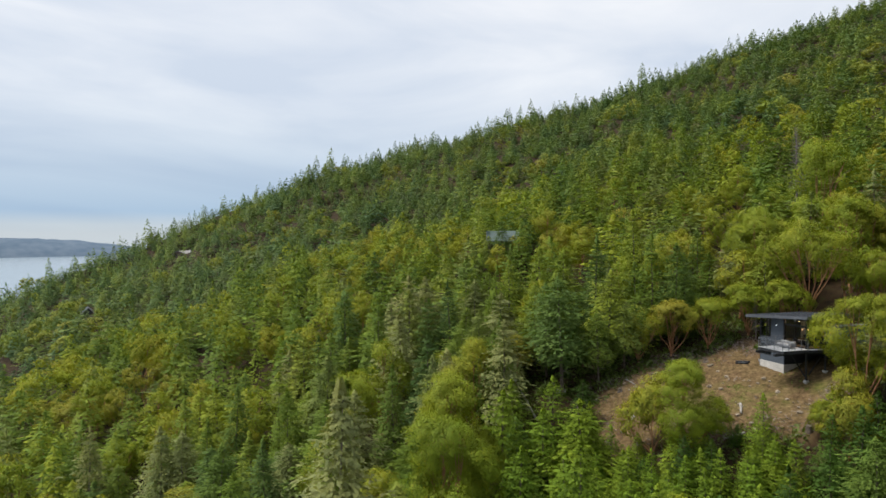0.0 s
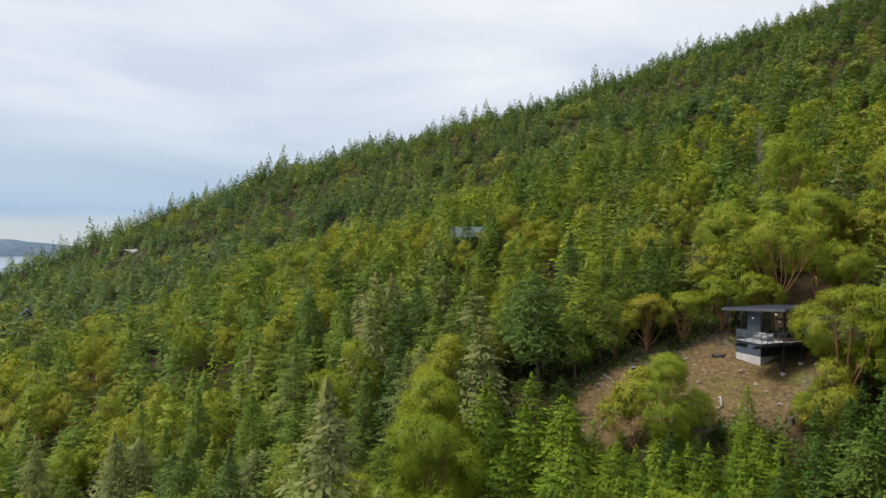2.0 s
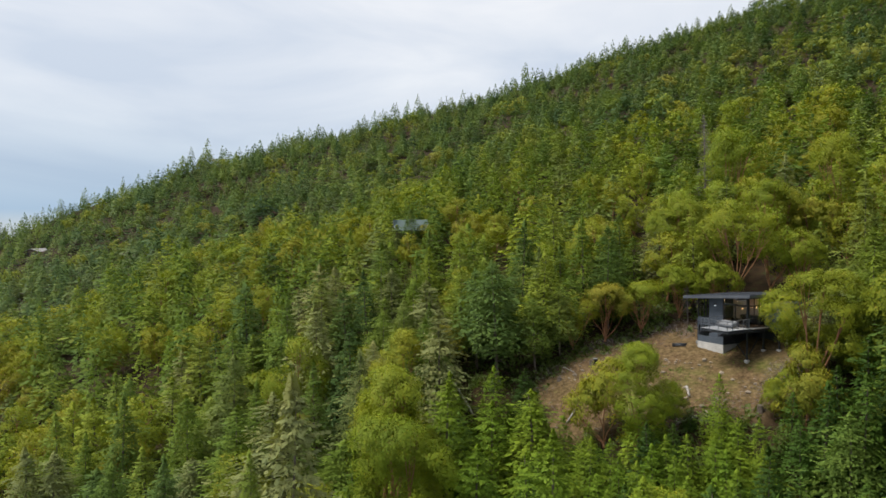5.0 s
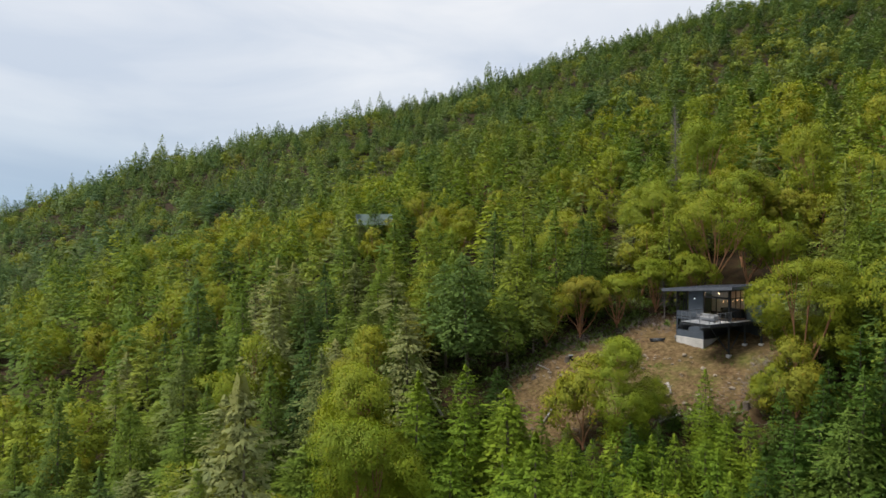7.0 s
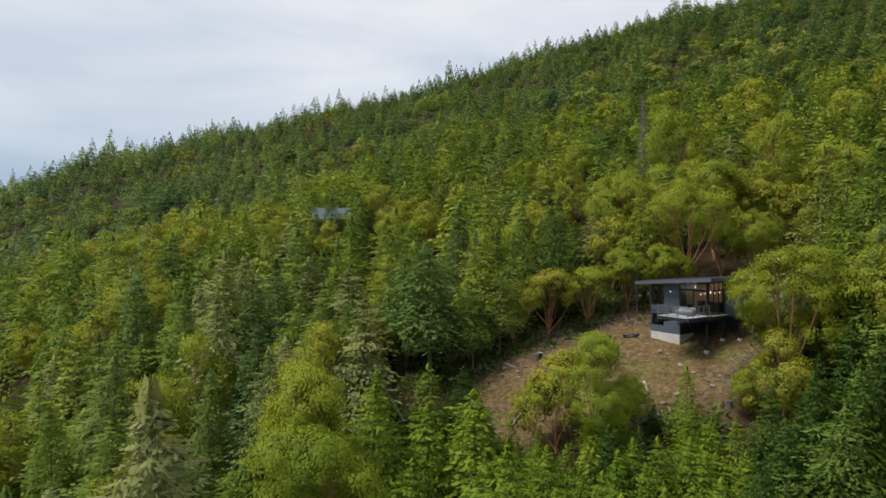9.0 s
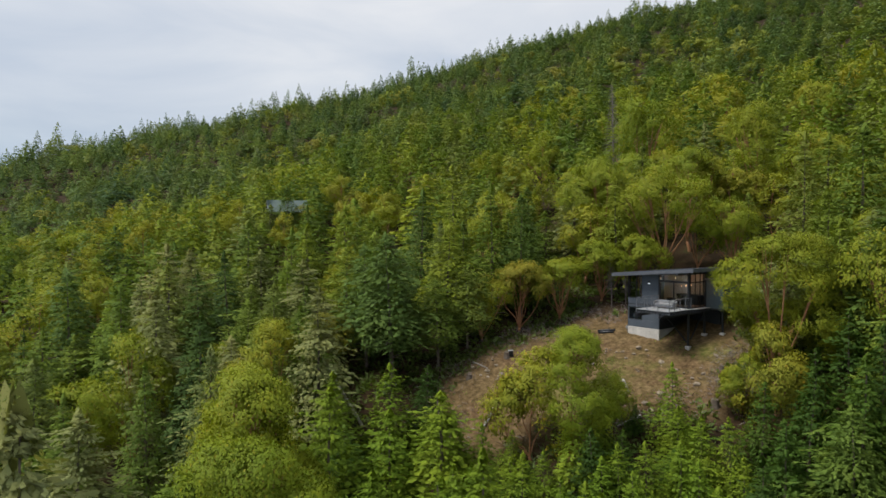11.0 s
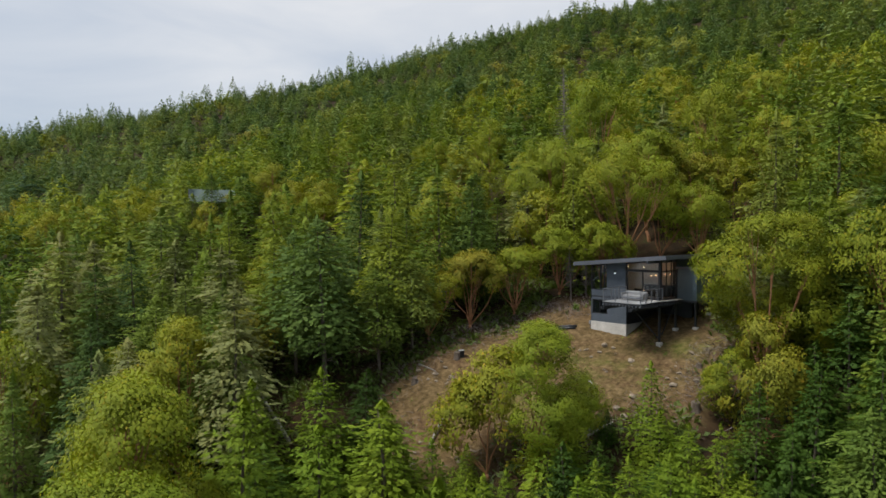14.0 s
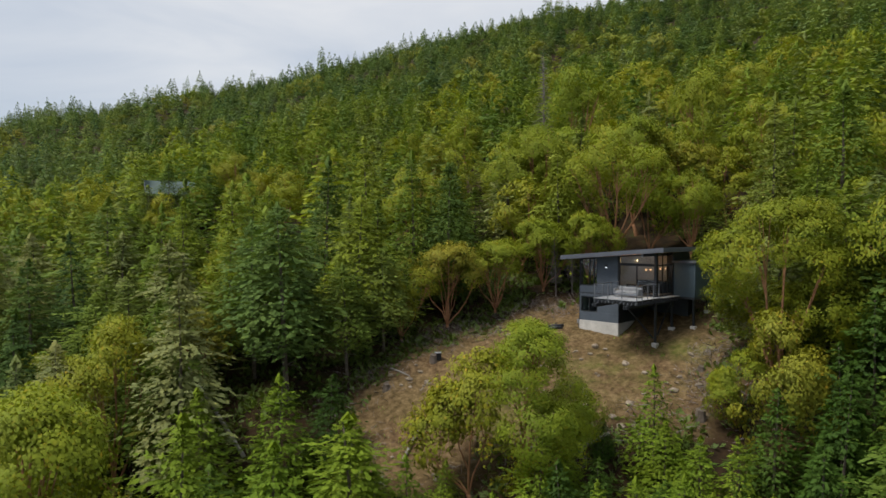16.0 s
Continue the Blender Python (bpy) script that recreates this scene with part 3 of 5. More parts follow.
def make_madrone(h, r, base, clumps, leaves, leaf, seed, stems=5, split=None):
    g = random.Random(seed)
    quads, mass, cen = broad_crown(h, r, base, clumps, leaves, leaf, seed)
    tree = thing("madrone_tree", HIDE, *LABELS["madrone"], group="madrones on the hillside")
    fork = Vector((g.uniform(-0.3, 0.3), g.uniform(-0.3, 0.3), base * 0.45 + 0.3 if split is None else split))
    k = h / 10
    v, f = tube([(0, 0, -1.0), fork * 0.5, fork], [0.26 * k, 0.20 * k, 0.19 * k], 8)
    mesh_object("trunk", v, f, M_REDBARK, tree, "smooth orange-red trunk", True)
    picks = sorted(cen.tolist(), key=lambda c: math.atan2(c[1], c[0]))
    for i in range(stems):
        runs = []
        c = Vector(picks[int((i + 0.5) * len(picks) / stems)])
        knee = fork.lerp(c, 0.45) + Vector((g.uniform(-0.3, 0.3), g.uniform(-0.3, 0.3), 0.08 * h * g.uniform(-0.6, 0.5)))
        runs.append(([fork, fork.lerp(knee, 0.5) + Vector((g.uniform(-.2, .2), g.uniform(-.2, .2), 0.1)), knee, knee.lerp(c, 0.6) + Vector((0, 0, 0.25)), c], [0.10 * k, 0.08 * k, 0.06 * k, 0.035 * k, 0.015 * k], 6))
        near = sorted(picks, key=lambda q: (Vector(q) - c).length)[1:9:2]
        for q in near:
            s = knee.lerp(c, g.uniform(0, 0.5))
            q = Vector(q)
            runs.append(([s, s.lerp(q, 0.5) + Vector((0, 0, g.uniform(-0.1, 0.3))), q], [0.04 * k, 0.028 * k, 0.01], 5))
        v, f = tubes(runs)
        mesh_object("limb", v, f, M_REDBARK, tree, "twisting orange-red limb", True)
    crown = new("crown", quad_mesh("crown", quads, M_MADRONE, mass=mass))
    crown.parent = tree
    return tree


def make_snag(h, r, seed):
    g = random.Random(seed)
    tree = thing("dead_tree", HIDE, *LABELS["snag"], group="dead trees")
    v, f = tube([(0, 0, -1), (0.1, 0, h * 0.4), (0.05, 0.1, h * 0.8), (0.0, 0.1, h)], [h * 0.015, h * 0.012, h * 0.006, 0.01], 6)
    mesh_object("trunk", v, f, M_DEADTWIG, tree, smooth=True)
    runs = []
    for i in range(150):
        t = 0.2 + 0.78 * (i / 150)
        a = i * 2.399
        ln = r * (1 - t) ** 0.7 * g.uniform(0.6, 1.2) + 0.2
        z = h * t
        e = Vector((math.cos(a) * ln, math.sin(a) * ln, z + 0.12 * ln))
        m = Vector((math.cos(a) * ln * 0.5, math.sin(a) * ln * 0.5, z + 0.12 * ln))
        runs.append(([(0, 0, z), m, e], [0.035, 0.025, 0.008], 3))
        for s in (-0.6, 0.6):
            runs.append(([m, (math.cos(a + s) * ln * 0.85, math.sin(a + s) * ln * 0.85, z + 0.02 * ln)], [0.02, 0.006], 3))
    v, f = tubes(runs)
    tagged(mesh_object("twig_crown", v, f, M_DEADTWIG, tree, "fine bare grey branches"), kind="stuff")
    return tree


# one model of each sort; all trees of it share the meshes
FIRS = [make_fir("fir", 14, 3.5 + 0.35 * (i % 3), 200, 6, 11 + i, M_FIR, 0.10 + 0.05 * (i % 3), (2900, 0.42), ragged=0.2 + 0.04 * i, fat=0.68, cone=(0.9, 0.7, 0.8, 1.0, 0.65)[i]) for i in range(5)]
EDGE = [make_fir("edge", 14, 3.5 + 0.4 * i, 190, 6, 21 + i, M_FIR, 0.30, (2300, 0.42), ragged=0.3, fat=0.7, cone=0.6 + 0.15 * i) for i in range(2)]
PALES = [make_fir("pale", 14, 3.6, 200, 6, 31 + i, M_PALE, 0.18, (1200, 0.5), ragged=0.34, fat=0.75, cone=0.75) for i in range(2)]
YOUNG = [make_fir("young", 6, 1.9, 110, 4, 41 + i, M_YOUNG, 0.03, (1100, 0.31), droop=0.05, ragged=0.2, fat=0.72) for i in range(3)]
DARK = [make_fir("dark", 6, 2.0, 110, 4, 45 + i, M_DARKFIR, 0.03, (1100, 0.31), droop=0.10, ragged=0.2, fat=0.75) for i in range(2)]
MADRONES = [make_madrone(9, 3.8, 1.8 - 0.4 * (i % 2), 135, 75, 0.175, 51 + i, 5 + i % 3) for i in range(4)]
VASES = [make_madrone(11, 4.4, 3.4, 180, 85, 0.175, 57 + i, 10) for i in range(2)]
BIG = [make_madrone(13, 5.2, 1.5, 330, 140, 0.155, 59 + i, 6) for i in range(2)]
SPREADING = [make_madrone(7, 3.4, 1.5, 150, 75, 0.175, 81 + i, 10, 0.35) for i in range(2)]
LOW = [make_madrone(6, 3.0, 0.1, 140, 85, 0.17, 85 + i, 5, 0.3) for i in range(2)]
FIRS_MID = [make_fir("fir", 14, 3.5 + 0.4 * (i % 3), 120, 4, 61 + i, M_FIR, 0.08, (1800, 0.52), ragged=0.24, fat=0.8, cone=(0.9, 0.7, 0.8, 0.62, 1.0)[i]) for i in range(5)]
PALES_MID = [make_fir("pale", 14, 3.6, 110, 4, 68, M_PALE, 0.16, (800, 0.62), ragged=0.3, fat=0.85, cone=0.75)]
MADRONES_MID = [make_madrone(9, 3.7, 1.6, 110, 40, 0.27, 71 + i, 4) for i in range(3)]
SNAGS = [make_snag(12, 2.0, 91)]
TEMPLATES = FIRS + EDGE + PALES + YOUNG + DARK + MADRONES + VASES + BIG + SPREADING + LOW + FIRS_MID + PALES_MID + MADRONES_MID + SNAGS
BASE_H = {}
for _group, _h in ((FIRS, 14), (EDGE, 14), (PALES, 14), (YOUNG, 6), (DARK, 6), (MADRONES, 9), (VASES, 11), (BIG, 13), (SPREADING, 7), (LOW, 6.01), (FIRS_MID, 14), (PALES_MID, 14), (MADRONES_MID, 9), (SNAGS, 12)):
    for _o in _group:
        BASE_H[_o] = _h

# trees told apart along the way: sort, x, y, height of the top above datum, spread factor
HEROES = [
    # firs and madrones round the clearing's far edge
    ("pale", -35.3, -4.5, 7.0, 1.15), ("pale", -46.0, -14.5, 4.0, 1.1), ("pale", -62.0, 8.0, 7.4, 1.1), ("pale", -48.5, 5.5, 7.6, 1.1), ("fir", -18.0, 6.5, 15.2, 1.0), ("fir", -27.0, 6.5, 14.8, 1.05), ("fir", -43.5, 8.0, 11.0, 1.1), ("madrone", -60.0, 46.0, 21.0, 0.9), ("fir", -66.2, 36.6, 18.2, 0.8), ("madrone", -63.4, 38.0, 14.6, 0.8), ("fir", -68.6, 34.6, 14.8, 0.8),
    ("edge", -21.0, -0.5, 10.6, 1.0), ("edge", -24.0, -7.0, 9.8, 1.1), ("edge", -29.0, -3.0, 8.6, 0.95), ("fir", -30.5, 2.5, 10.4, 1.0),
    ("spreading", -14.2, 3.6, 6.8, 0.95), ("spreading", -10.4, 6.0, 7.2, 1.0), ("spreading", -6.4, 9.0, 9.0, 0.95), ("spreading", -2.4, 10.4, 9.6, 0.9), ("spreading", -17.5, 1.2, 5.4, 0.8),
    ("vase", -0.2, 12.0, 16.8, 0.95), ("vase", 6.8, 13.5, 13.5, 0.75), ("madrone", -4.2, 38.4, 29.6, 1.0), ("big", -7.8, 18.5, 20.2, 0.9), ("madrone", 2.6, 22.5, 20.6, 1.0),
    ("madrone", 4.5, 24.0, 19.5, 0.9), ("madrone", 10.7, 34.1, 27.0, 0.85), ("snag", -9.0, 44.0, 34.0, 0.9),
    # beside the house
    ("big", 8.8, -9.0, 10.0, 0.86), ("low", 8.4, -11.8, 3.2, 0.85), ("low", 6.8, -9.8, 0.8, 0.7), ("dark", 7.4, -14.6, -0.2, 0.95), ("dark", 9.8, -16.6, 1.4, 0.95), ("dark", 12.4, -18.2, 2.6, 1.0), ("dark", 8.4, -19.0, -1.4, 0.95), ("dark", 11.0, -13.6, 2.2, 0.9), ("dark", 14.0, -15.8, 4.2, 0.95), ("dark", 13.0, -12.0, 4.6, 1.0), ("dark", 16.0, -18.4, 1.8, 1.0), ("fir", 13.8, 0.6, 13.6, 0.95), ("fir", 17.4, 7.4, 20.0, 1.0),
    ("fir", 13.6, -5.6, 11.0, 0.9), ("madrone", 16.0, -9.4, 10.0, 0.8), ("fir", 18.0, -4.0, 14.0, 1.1), ("fir", 15.0, -14.0, 8.0, 0.9),
    ("edge", -20.2, -4.6, 5.4, 0.8), ("edge", -18.4, -1.2, 6.2, 0.8), ("dark", -18.6, -11.6, -1.6, 1.1), ("young", -15.8, -15.0, -3.0, 1.1), ("snag", -5.2, 8.0, 8.2, 0.5), ("snag", -3.8, 8.4, 7.6, 0.5),
    # below the clearing
    ("big", -5.4, -14.8, 3.1, 0.84), ("low", -8.6, -14.6, 0.8, 1.0), ("young", -4.4, -18.6, -2.2, 1.2), ("young", 1.6, -13.2, 0.4, 0.95), ("young", -3.2, -17.6, -3.6, 1.0), ("young", 2.2, -18.6, -3.0, 0.85), ("young", 5.4, -17.0, -2.2, 0.9),
    ("young", 6.0, -21.0, -3.4, 1.0), ("young", -0.4, -22.5, -4.6, 1.0), ("fir", 11.6, -20.5, 0.0, 0.8), ("young", -6.4, -19.8, -5.0, 1.0),
    ("big", -23.0, -30.8, 1.8, 0.95), ("big", -18.6, -34.4, -0.8, 0.8), ("young", -13.6, -20.6, -1.5, 1.75), ("young", -16.8, -22.4, -2.6, 1.2), ("young", -20.7, -24.3, -0.9, 1.25), ("young", -12.6, -20.2, -4.0, 1.0),
    ("pale", -13.5, -52.3, 5.6, 1.0), ("madrone", 0.5, -28.5, -5.2, 0.8), ("young", -20.5, -15.0, -1.0, 1.3), ("young", -24.0, -17.5, -1.5, 1.2),
    ("fir", -32.0, -9.5, 4.6, 0.9), ("madrone", -32.0, -15.5, 2.4, 0.85), ("fir", -40.0, -15.5, 2.4, 1.0), ("madrone", -46.0, -18.0, 1.2, 0.9), ("fir", -34.0, -21.0, 0.5, 1.0),
]
# x, y, radius kept free of trees, and how far the gap runs downhill
CABIN_SPOTS = ((-70.0, 42.0, 4.6, 5.0), (-292.0, 30.0, 4.5, 22.0), (-388.0, 122.0, 6.0, 22.0))
POOL = {"fir": FIRS, "edge": EDGE, "pale": PALES, "young": YOUNG, "dark": DARK, "madrone": MADRONES, "vase": VASES, "big": BIG, "spreading": SPREADING, "low": LOW, "snag": SNAGS}
taken = []


def plant(model, x, y, top, spread, g):
    z = float(land(x, y)) - 0.15
    k = max(0.25, (top - z) / BASE_H[model])
    w = (0.35 * k + 0.65) * spread if BASE_H[model] != 6 else k ** 0.7 * spread
    m = Matrix.Translation((x, y, z)) @ pose(0, 0, 0, g.uniform(-2, 2), g.uniform(-2, 2), g.uniform(0, 360)) @ Matrix.Diagonal((w, w, k, 1))
    ob = copy_thing(model, m)
    taken.append((x, y))
    return ob


def plant_heroes():
    for sort, x, y, top, spread in HEROES:
        g = random.Random(int(x * 10) * 997 + int(y * 10))
        plant(POOL[sort][int(abs(x * 10 + y * 30)) % len(POOL[sort])], x, y, top, spread, g)


plant_heroes()


def plant_forest():
    g = random.Random(23)
    spots = []
    path = np.array([(p[1], p[2]) for p in PATH])
    # a jittered lattice whose spacing opens with distance
    for step, lo, hi in ((5.7, 0, 100), (6.8, 100, 190), (7.8, 190, 330), (9.2, 330, 580)):
        for iy in range(int(-260 / step), int(590 / step)):
            for ix in range(int(-600 / step), int(420 / step)):
                x, yy = (ix + 0.5 * (iy % 2) + g.uniform(-0.42, 0.42)) * step, (iy + g.uniform(-0.42, 0.42)) * step
                d = math.hypot(x - 5, yy + 64)
                if not lo <= d < hi:
                    continue
                az = math.degrees(math.atan2(-(x - 5), yy + 64))
                if d > 45 and not (-34 < az < 88 if d < 190 else -27 < az < 81) and (d > 110 or g.random() < 0.5):
                    continue
                spots.append((x, yy, d))
    xs, ys = np.array([s[0] for s in spots]), np.array([s[1] for s in spots])
    zs, edge = land(xs, ys), edge_distance(xs, ys)
    hero = np.array(taken)
    ds = np.array([s[2] for s in spots])
    dpath = np.min(np.hypot(xs[:, None] - path[None, :, 0], ys[:, None] - path[None, :, 1]), 1)
    dhero = np.min(np.hypot(xs[:, None] - hero[None, :, 0], ys[:, None] - hero[None, :, 1]), 1)
    keep = (edge > 1.0) & (zs > SEA + 6) & ((dhero > 2.6) | (ds > 110))
    keep &= np.hypot(xs - 4, ys - 5) > 8.5
    for cx, cy, size, gap in CABIN_SPOTS:
        back = np.array([10.0 - cx, -70.0 - cy])
        back = back / np.hypot(*back)
        along = np.clip((xs - cx) * back[0] + (ys - cy) * back[1], 0, gap)
        keep &= np.hypot(xs - cx - along * back[0], ys - cy - along * back[1]) > size
    turn = np.degrees(np.arctan2(5 - xs, ys + 74))
    order = np.argsort(dpath + np.where((turn > -30) & (turn < 84), 0, 400))
    made = {"fir": 0, "madrone": 0}
    far = {"fir": [], "madrone": []}
    for i in order:
        if not keep[i]:
            continue
        x, yy, z, d = float(xs[i]), float(ys[i]), float(zs[i]), float(dpath[i])
        patch = math.sin(x * 0.045 + 1.7) + math.sin(yy * 0.06 + x * 0.02) + 0.8 * math.sin(x * 0.13 - yy * 0.11)
        roll = g.random()
        broad = not (-60 < x < -15 and -14 < yy < 14 and g.random() < 0.6) and roll < 0.36 + 0.13 * patch - 0.0008 * d
        hh = g.uniform(7.4, 15.0) if not broad else g.uniform(7.0, 11.8)
        if g.random() < 0.08 and not broad:
            hh *= 1.22
        if d > 190:
            hh *= g.uniform(0.60, 1.12) * (0.92 + 0.16 * math.sin(x * 0.11 + 0.7 * math.sin(yy * 0.09)))
        if math.hypot(x - 10, yy + 65) > 470:
            hh *= g.uniform(0.9, 1.2) * (1 + 0.55 * max(0, math.sin(x * 0.06 + yy * 0.035)) ** 2 * g.random())
        if math.hypot(x - 10, yy + 65) > 440 and 44 < turn[i] < 78:
            hh *= 1.1
        ahead = (x + 70) * 0.58 + (yy - 42) * -0.81
        if 0 < ahead < 24 and abs((x + 70) * 0.81 + (yy - 42) * 0.58) < 4.5:
            hh = min(hh, max(4.0, 16.9 - z))
        if math.hypot(x - 5, yy + 64) < 30:
            hh = min(hh, 11)
        sort = "madrone" if broad else "fir"
        near = d < (66 if not broad else 60) and -40 < math.degrees(math.atan2(-(x - 5), yy + 70)) < 90 and yy > -72
        if -24 < x < 14 and -40 < yy < -10:
            # young growth below the clearing stays under the view of it
            hh = min(hh, 7.8 - (0.33 + 0.14 * g.random()) * math.hypot(x + 1.5, yy + 51) - z)
            if hh < 2.2:
                continue
            plant(g.choice(DARK if x > 5 else YOUNG + DARK), x, yy, z + hh, g.uniform(0.9, 1.3), g)
            continue
        if made[sort] < (165 if sort == "fir" else 150) and d < 170:
            if broad:
                pool = MADRONES if near else MADRONES_MID
            elif g.random() < 0.10:
                pool = PALES if near else PALES_MID
            else:
                pool = FIRS if near else FIRS_MID
            plant(g.choice(pool), x, yy, z + hh, g.uniform(0.75, 1.2), g)
            made[sort] += 1
        else:
            far[sort].append((x, yy, z, hh, d if -30 < turn[i] < 84 or d < 45 else 400))
    # thick young firs on the slope under the clearing
    for _ in range(230):
        x, yy = g.uniform(-12, 15), g.uniform(-32, -11)
        if float(edge_distance(x, yy)) < 0.6 or min(math.hypot(x - a, yy - b) for a, b in taken) < (2.3 if x > 5 else 1.45):
            continue
        z = float(land(x, yy))
        top = min(z + 6.5, 7.8 - (0.275 + 0.10 * g.random()) * math.hypot(x + 1.5, yy + 51))
        if top - z > 1.4:
            plant(g.choice(DARK if x > 5 else YOUNG + DARK), x, yy, top, g.uniform(0.9, 1.25), g)
    # the woods beyond: one object a kind and belt
    def woods(name, rows, models, material, label, base_h):
        out, tint, masses = [], [], []
        gg = np.random.default_rng(7)
        for x, yy, z, hh, d in rows:
            q, n = models[gg.integers(len(models))][:2]
            a, k = gg.random() * 6.283, hh / base_h
            w = k**0.4 * (0.8 + 0.6 * gg.random())
            ca, sa = math.cos(a), math.sin(a)
            p, turned = np.empty_like(q), np.empty_like(n)
            lx, ly = gg.normal(0, 0.035, 2)
            p[..., 0] = (q[..., 0] * ca - q[..., 1] * sa) * w + x + q[..., 2] * lx
            p[..., 1] = (q[..., 0] * sa + q[..., 1] * ca) * w + yy + q[..., 2] * ly
            p[..., 2] = q[..., 2] * k + z - 0.3
            turned[:, 0], turned[:, 1], turned[:, 2] = n[:, 0] * ca - n[:, 1] * sa, n[:, 0] * sa + n[:, 1] * ca, n[:, 2]
            out.append(p)
            masses.append(turned)
            tint.append(np.full(len(q), gg.random()))
        ob = new(name, quad_mesh(name, np.concatenate(out), material, np.concatenate(tint), np.concatenate(masses)))
        tagged(ob, label, "forest", kind="stuff")

    # upper and ridge belts take the leaf colours that have haze painted in
    belts = ((0, 190, "woodland", (26, 2, 1.0, 470, 1.0), (52, 14, 0.48), M_FIR_WOODS, M_MADRONE_WOODS), (190, 330, "upper", (18, 2, 1.3, 270, 1.35), (34, 11, 0.76), M_FIR_HAZED, M_MADRONE_HAZED), (330, 1e9, "ridge", (12, 2, 1.2, 175, 1.7), (26, 7, 1.05), M_FIR_HAZED, M_MADRONE_HAZED))
    for lo, hi, belt, (boughs, sprays, fat, tufts, size), (clumps, leaves, leaf), fir_mat, broad_mat in belts:
        firs = []
        for i in range(8):
            r, cone = 3.6 + 0.45 * (i % 3), (0.9, 0.7, 0.8, 0.6, 1.0)[i % 5]
            firs.append(joined(fir_crown(14, r, boughs, sprays, 101 + i, 0.08, ragged=0.3, fat=fat, cone=cone), fir_shell(14, r, tufts, size, 101 + i, 0.06, cone, 0.95)))
        broads = [broad_crown(9, 3.8, 1.6, clumps, leaves, leaf, 121 + i) for i in range(7)]
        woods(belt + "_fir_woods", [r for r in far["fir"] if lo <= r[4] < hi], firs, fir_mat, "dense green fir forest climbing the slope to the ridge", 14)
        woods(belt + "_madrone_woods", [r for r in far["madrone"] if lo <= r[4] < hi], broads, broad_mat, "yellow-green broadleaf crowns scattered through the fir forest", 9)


plant_forest()
for _o in TEMPLATES:
    for _c in (*_o.children_recursive, _o):
        bpy.data.objects.remove(_c)


# == the house ==
HOUSE = pose(0, 0, 0, 0, 0, -30.7)


def under_roof(u):
    return 5.71 + (u + 4.55) * 0.0885


def slab(u0, u1, v0, v1, z0, z1=None, drop=0.0):
    """A wall block whose top follows the sloping roof when z1 is not given."""
    bm = bmesh.new()
    top = (lambda u: z1) if z1 is not None else (lambda u: under_roof(u) - drop)
    c = [bm.verts.new(p) for p in ((u0, v0, z0), (u1, v0, z0), (u1, v1, z0), (u0, v1, z0), (u0, v0, top(u0)), (u1, v0, top(u1)), (u1, v1, top(u1)), (u0, v1, top(u0)))]
    for f in ((3, 2, 1, 0), (4, 5, 6, 7), (0, 1, 5, 4), (1, 2, 6, 5), (2, 3, 7, 6), (3, 0, 4, 7)):
        bm.faces.new([c[i] for i in f])
    bmesh.ops.bevel(bm, geom=list(bm.edges), offset=0.008, segments=1, affect="EDGES")
    return bm


def window(parent, u0, u1, z0, z1, v, mullions=(), sloped=False, name="window"):
    """A framed pane in a wall that faces -v."""
    top = (lambda u: under_roof(u) - 0.03) if sloped else (lambda u: z1)
    bm = bmesh.new()
    w = 0.07
    bar(bm, (u0, v, z0 + w / 2), (u1, v, z0 + w / 2), w, 0.10)
    bar(bm, (u0, v, top(u0) - w / 2), (u1, v, top(u1) - w / 2), w, 0.10)
    for u in (u0 + w / 2, *mullions, u1 - w / 2):
        bar(bm, (u, v, z0), (u, v, top(u)), w, 0.11)
    frame_ob = part(name, bm, M_BLACK, parent, "black window frame")
    edges = [u0 + w, *mullions, u1 - w]
    for a, b in zip(edges, edges[1:]):
        bm = bmesh.new()
        zt = lambda u: top(u) - w
        vs = [bm.verts.new(p) for p in ((a, v, z0 + w), (b, v, z0 + w), (b, v, zt(b)), (a, v, zt(a)), (a, v + 0.012, z0 + w), (b, v + 0.012, z0 + w), (b, v + 0.012, zt(b)), (a, v + 0.012, zt(a)))]
        for f in ((0, 1, 2, 3), (7, 6, 5, 4), (0, 4, 5, 1), (1, 5, 6, 2), (2, 6, 7, 3), (3, 7, 4, 0)):
            bm.faces.new([vs[i] for i in f])
        pane = part("pane", bm, M_GLASS, frame_ob, "clear glass pane")
        pane.visible_shadow = False


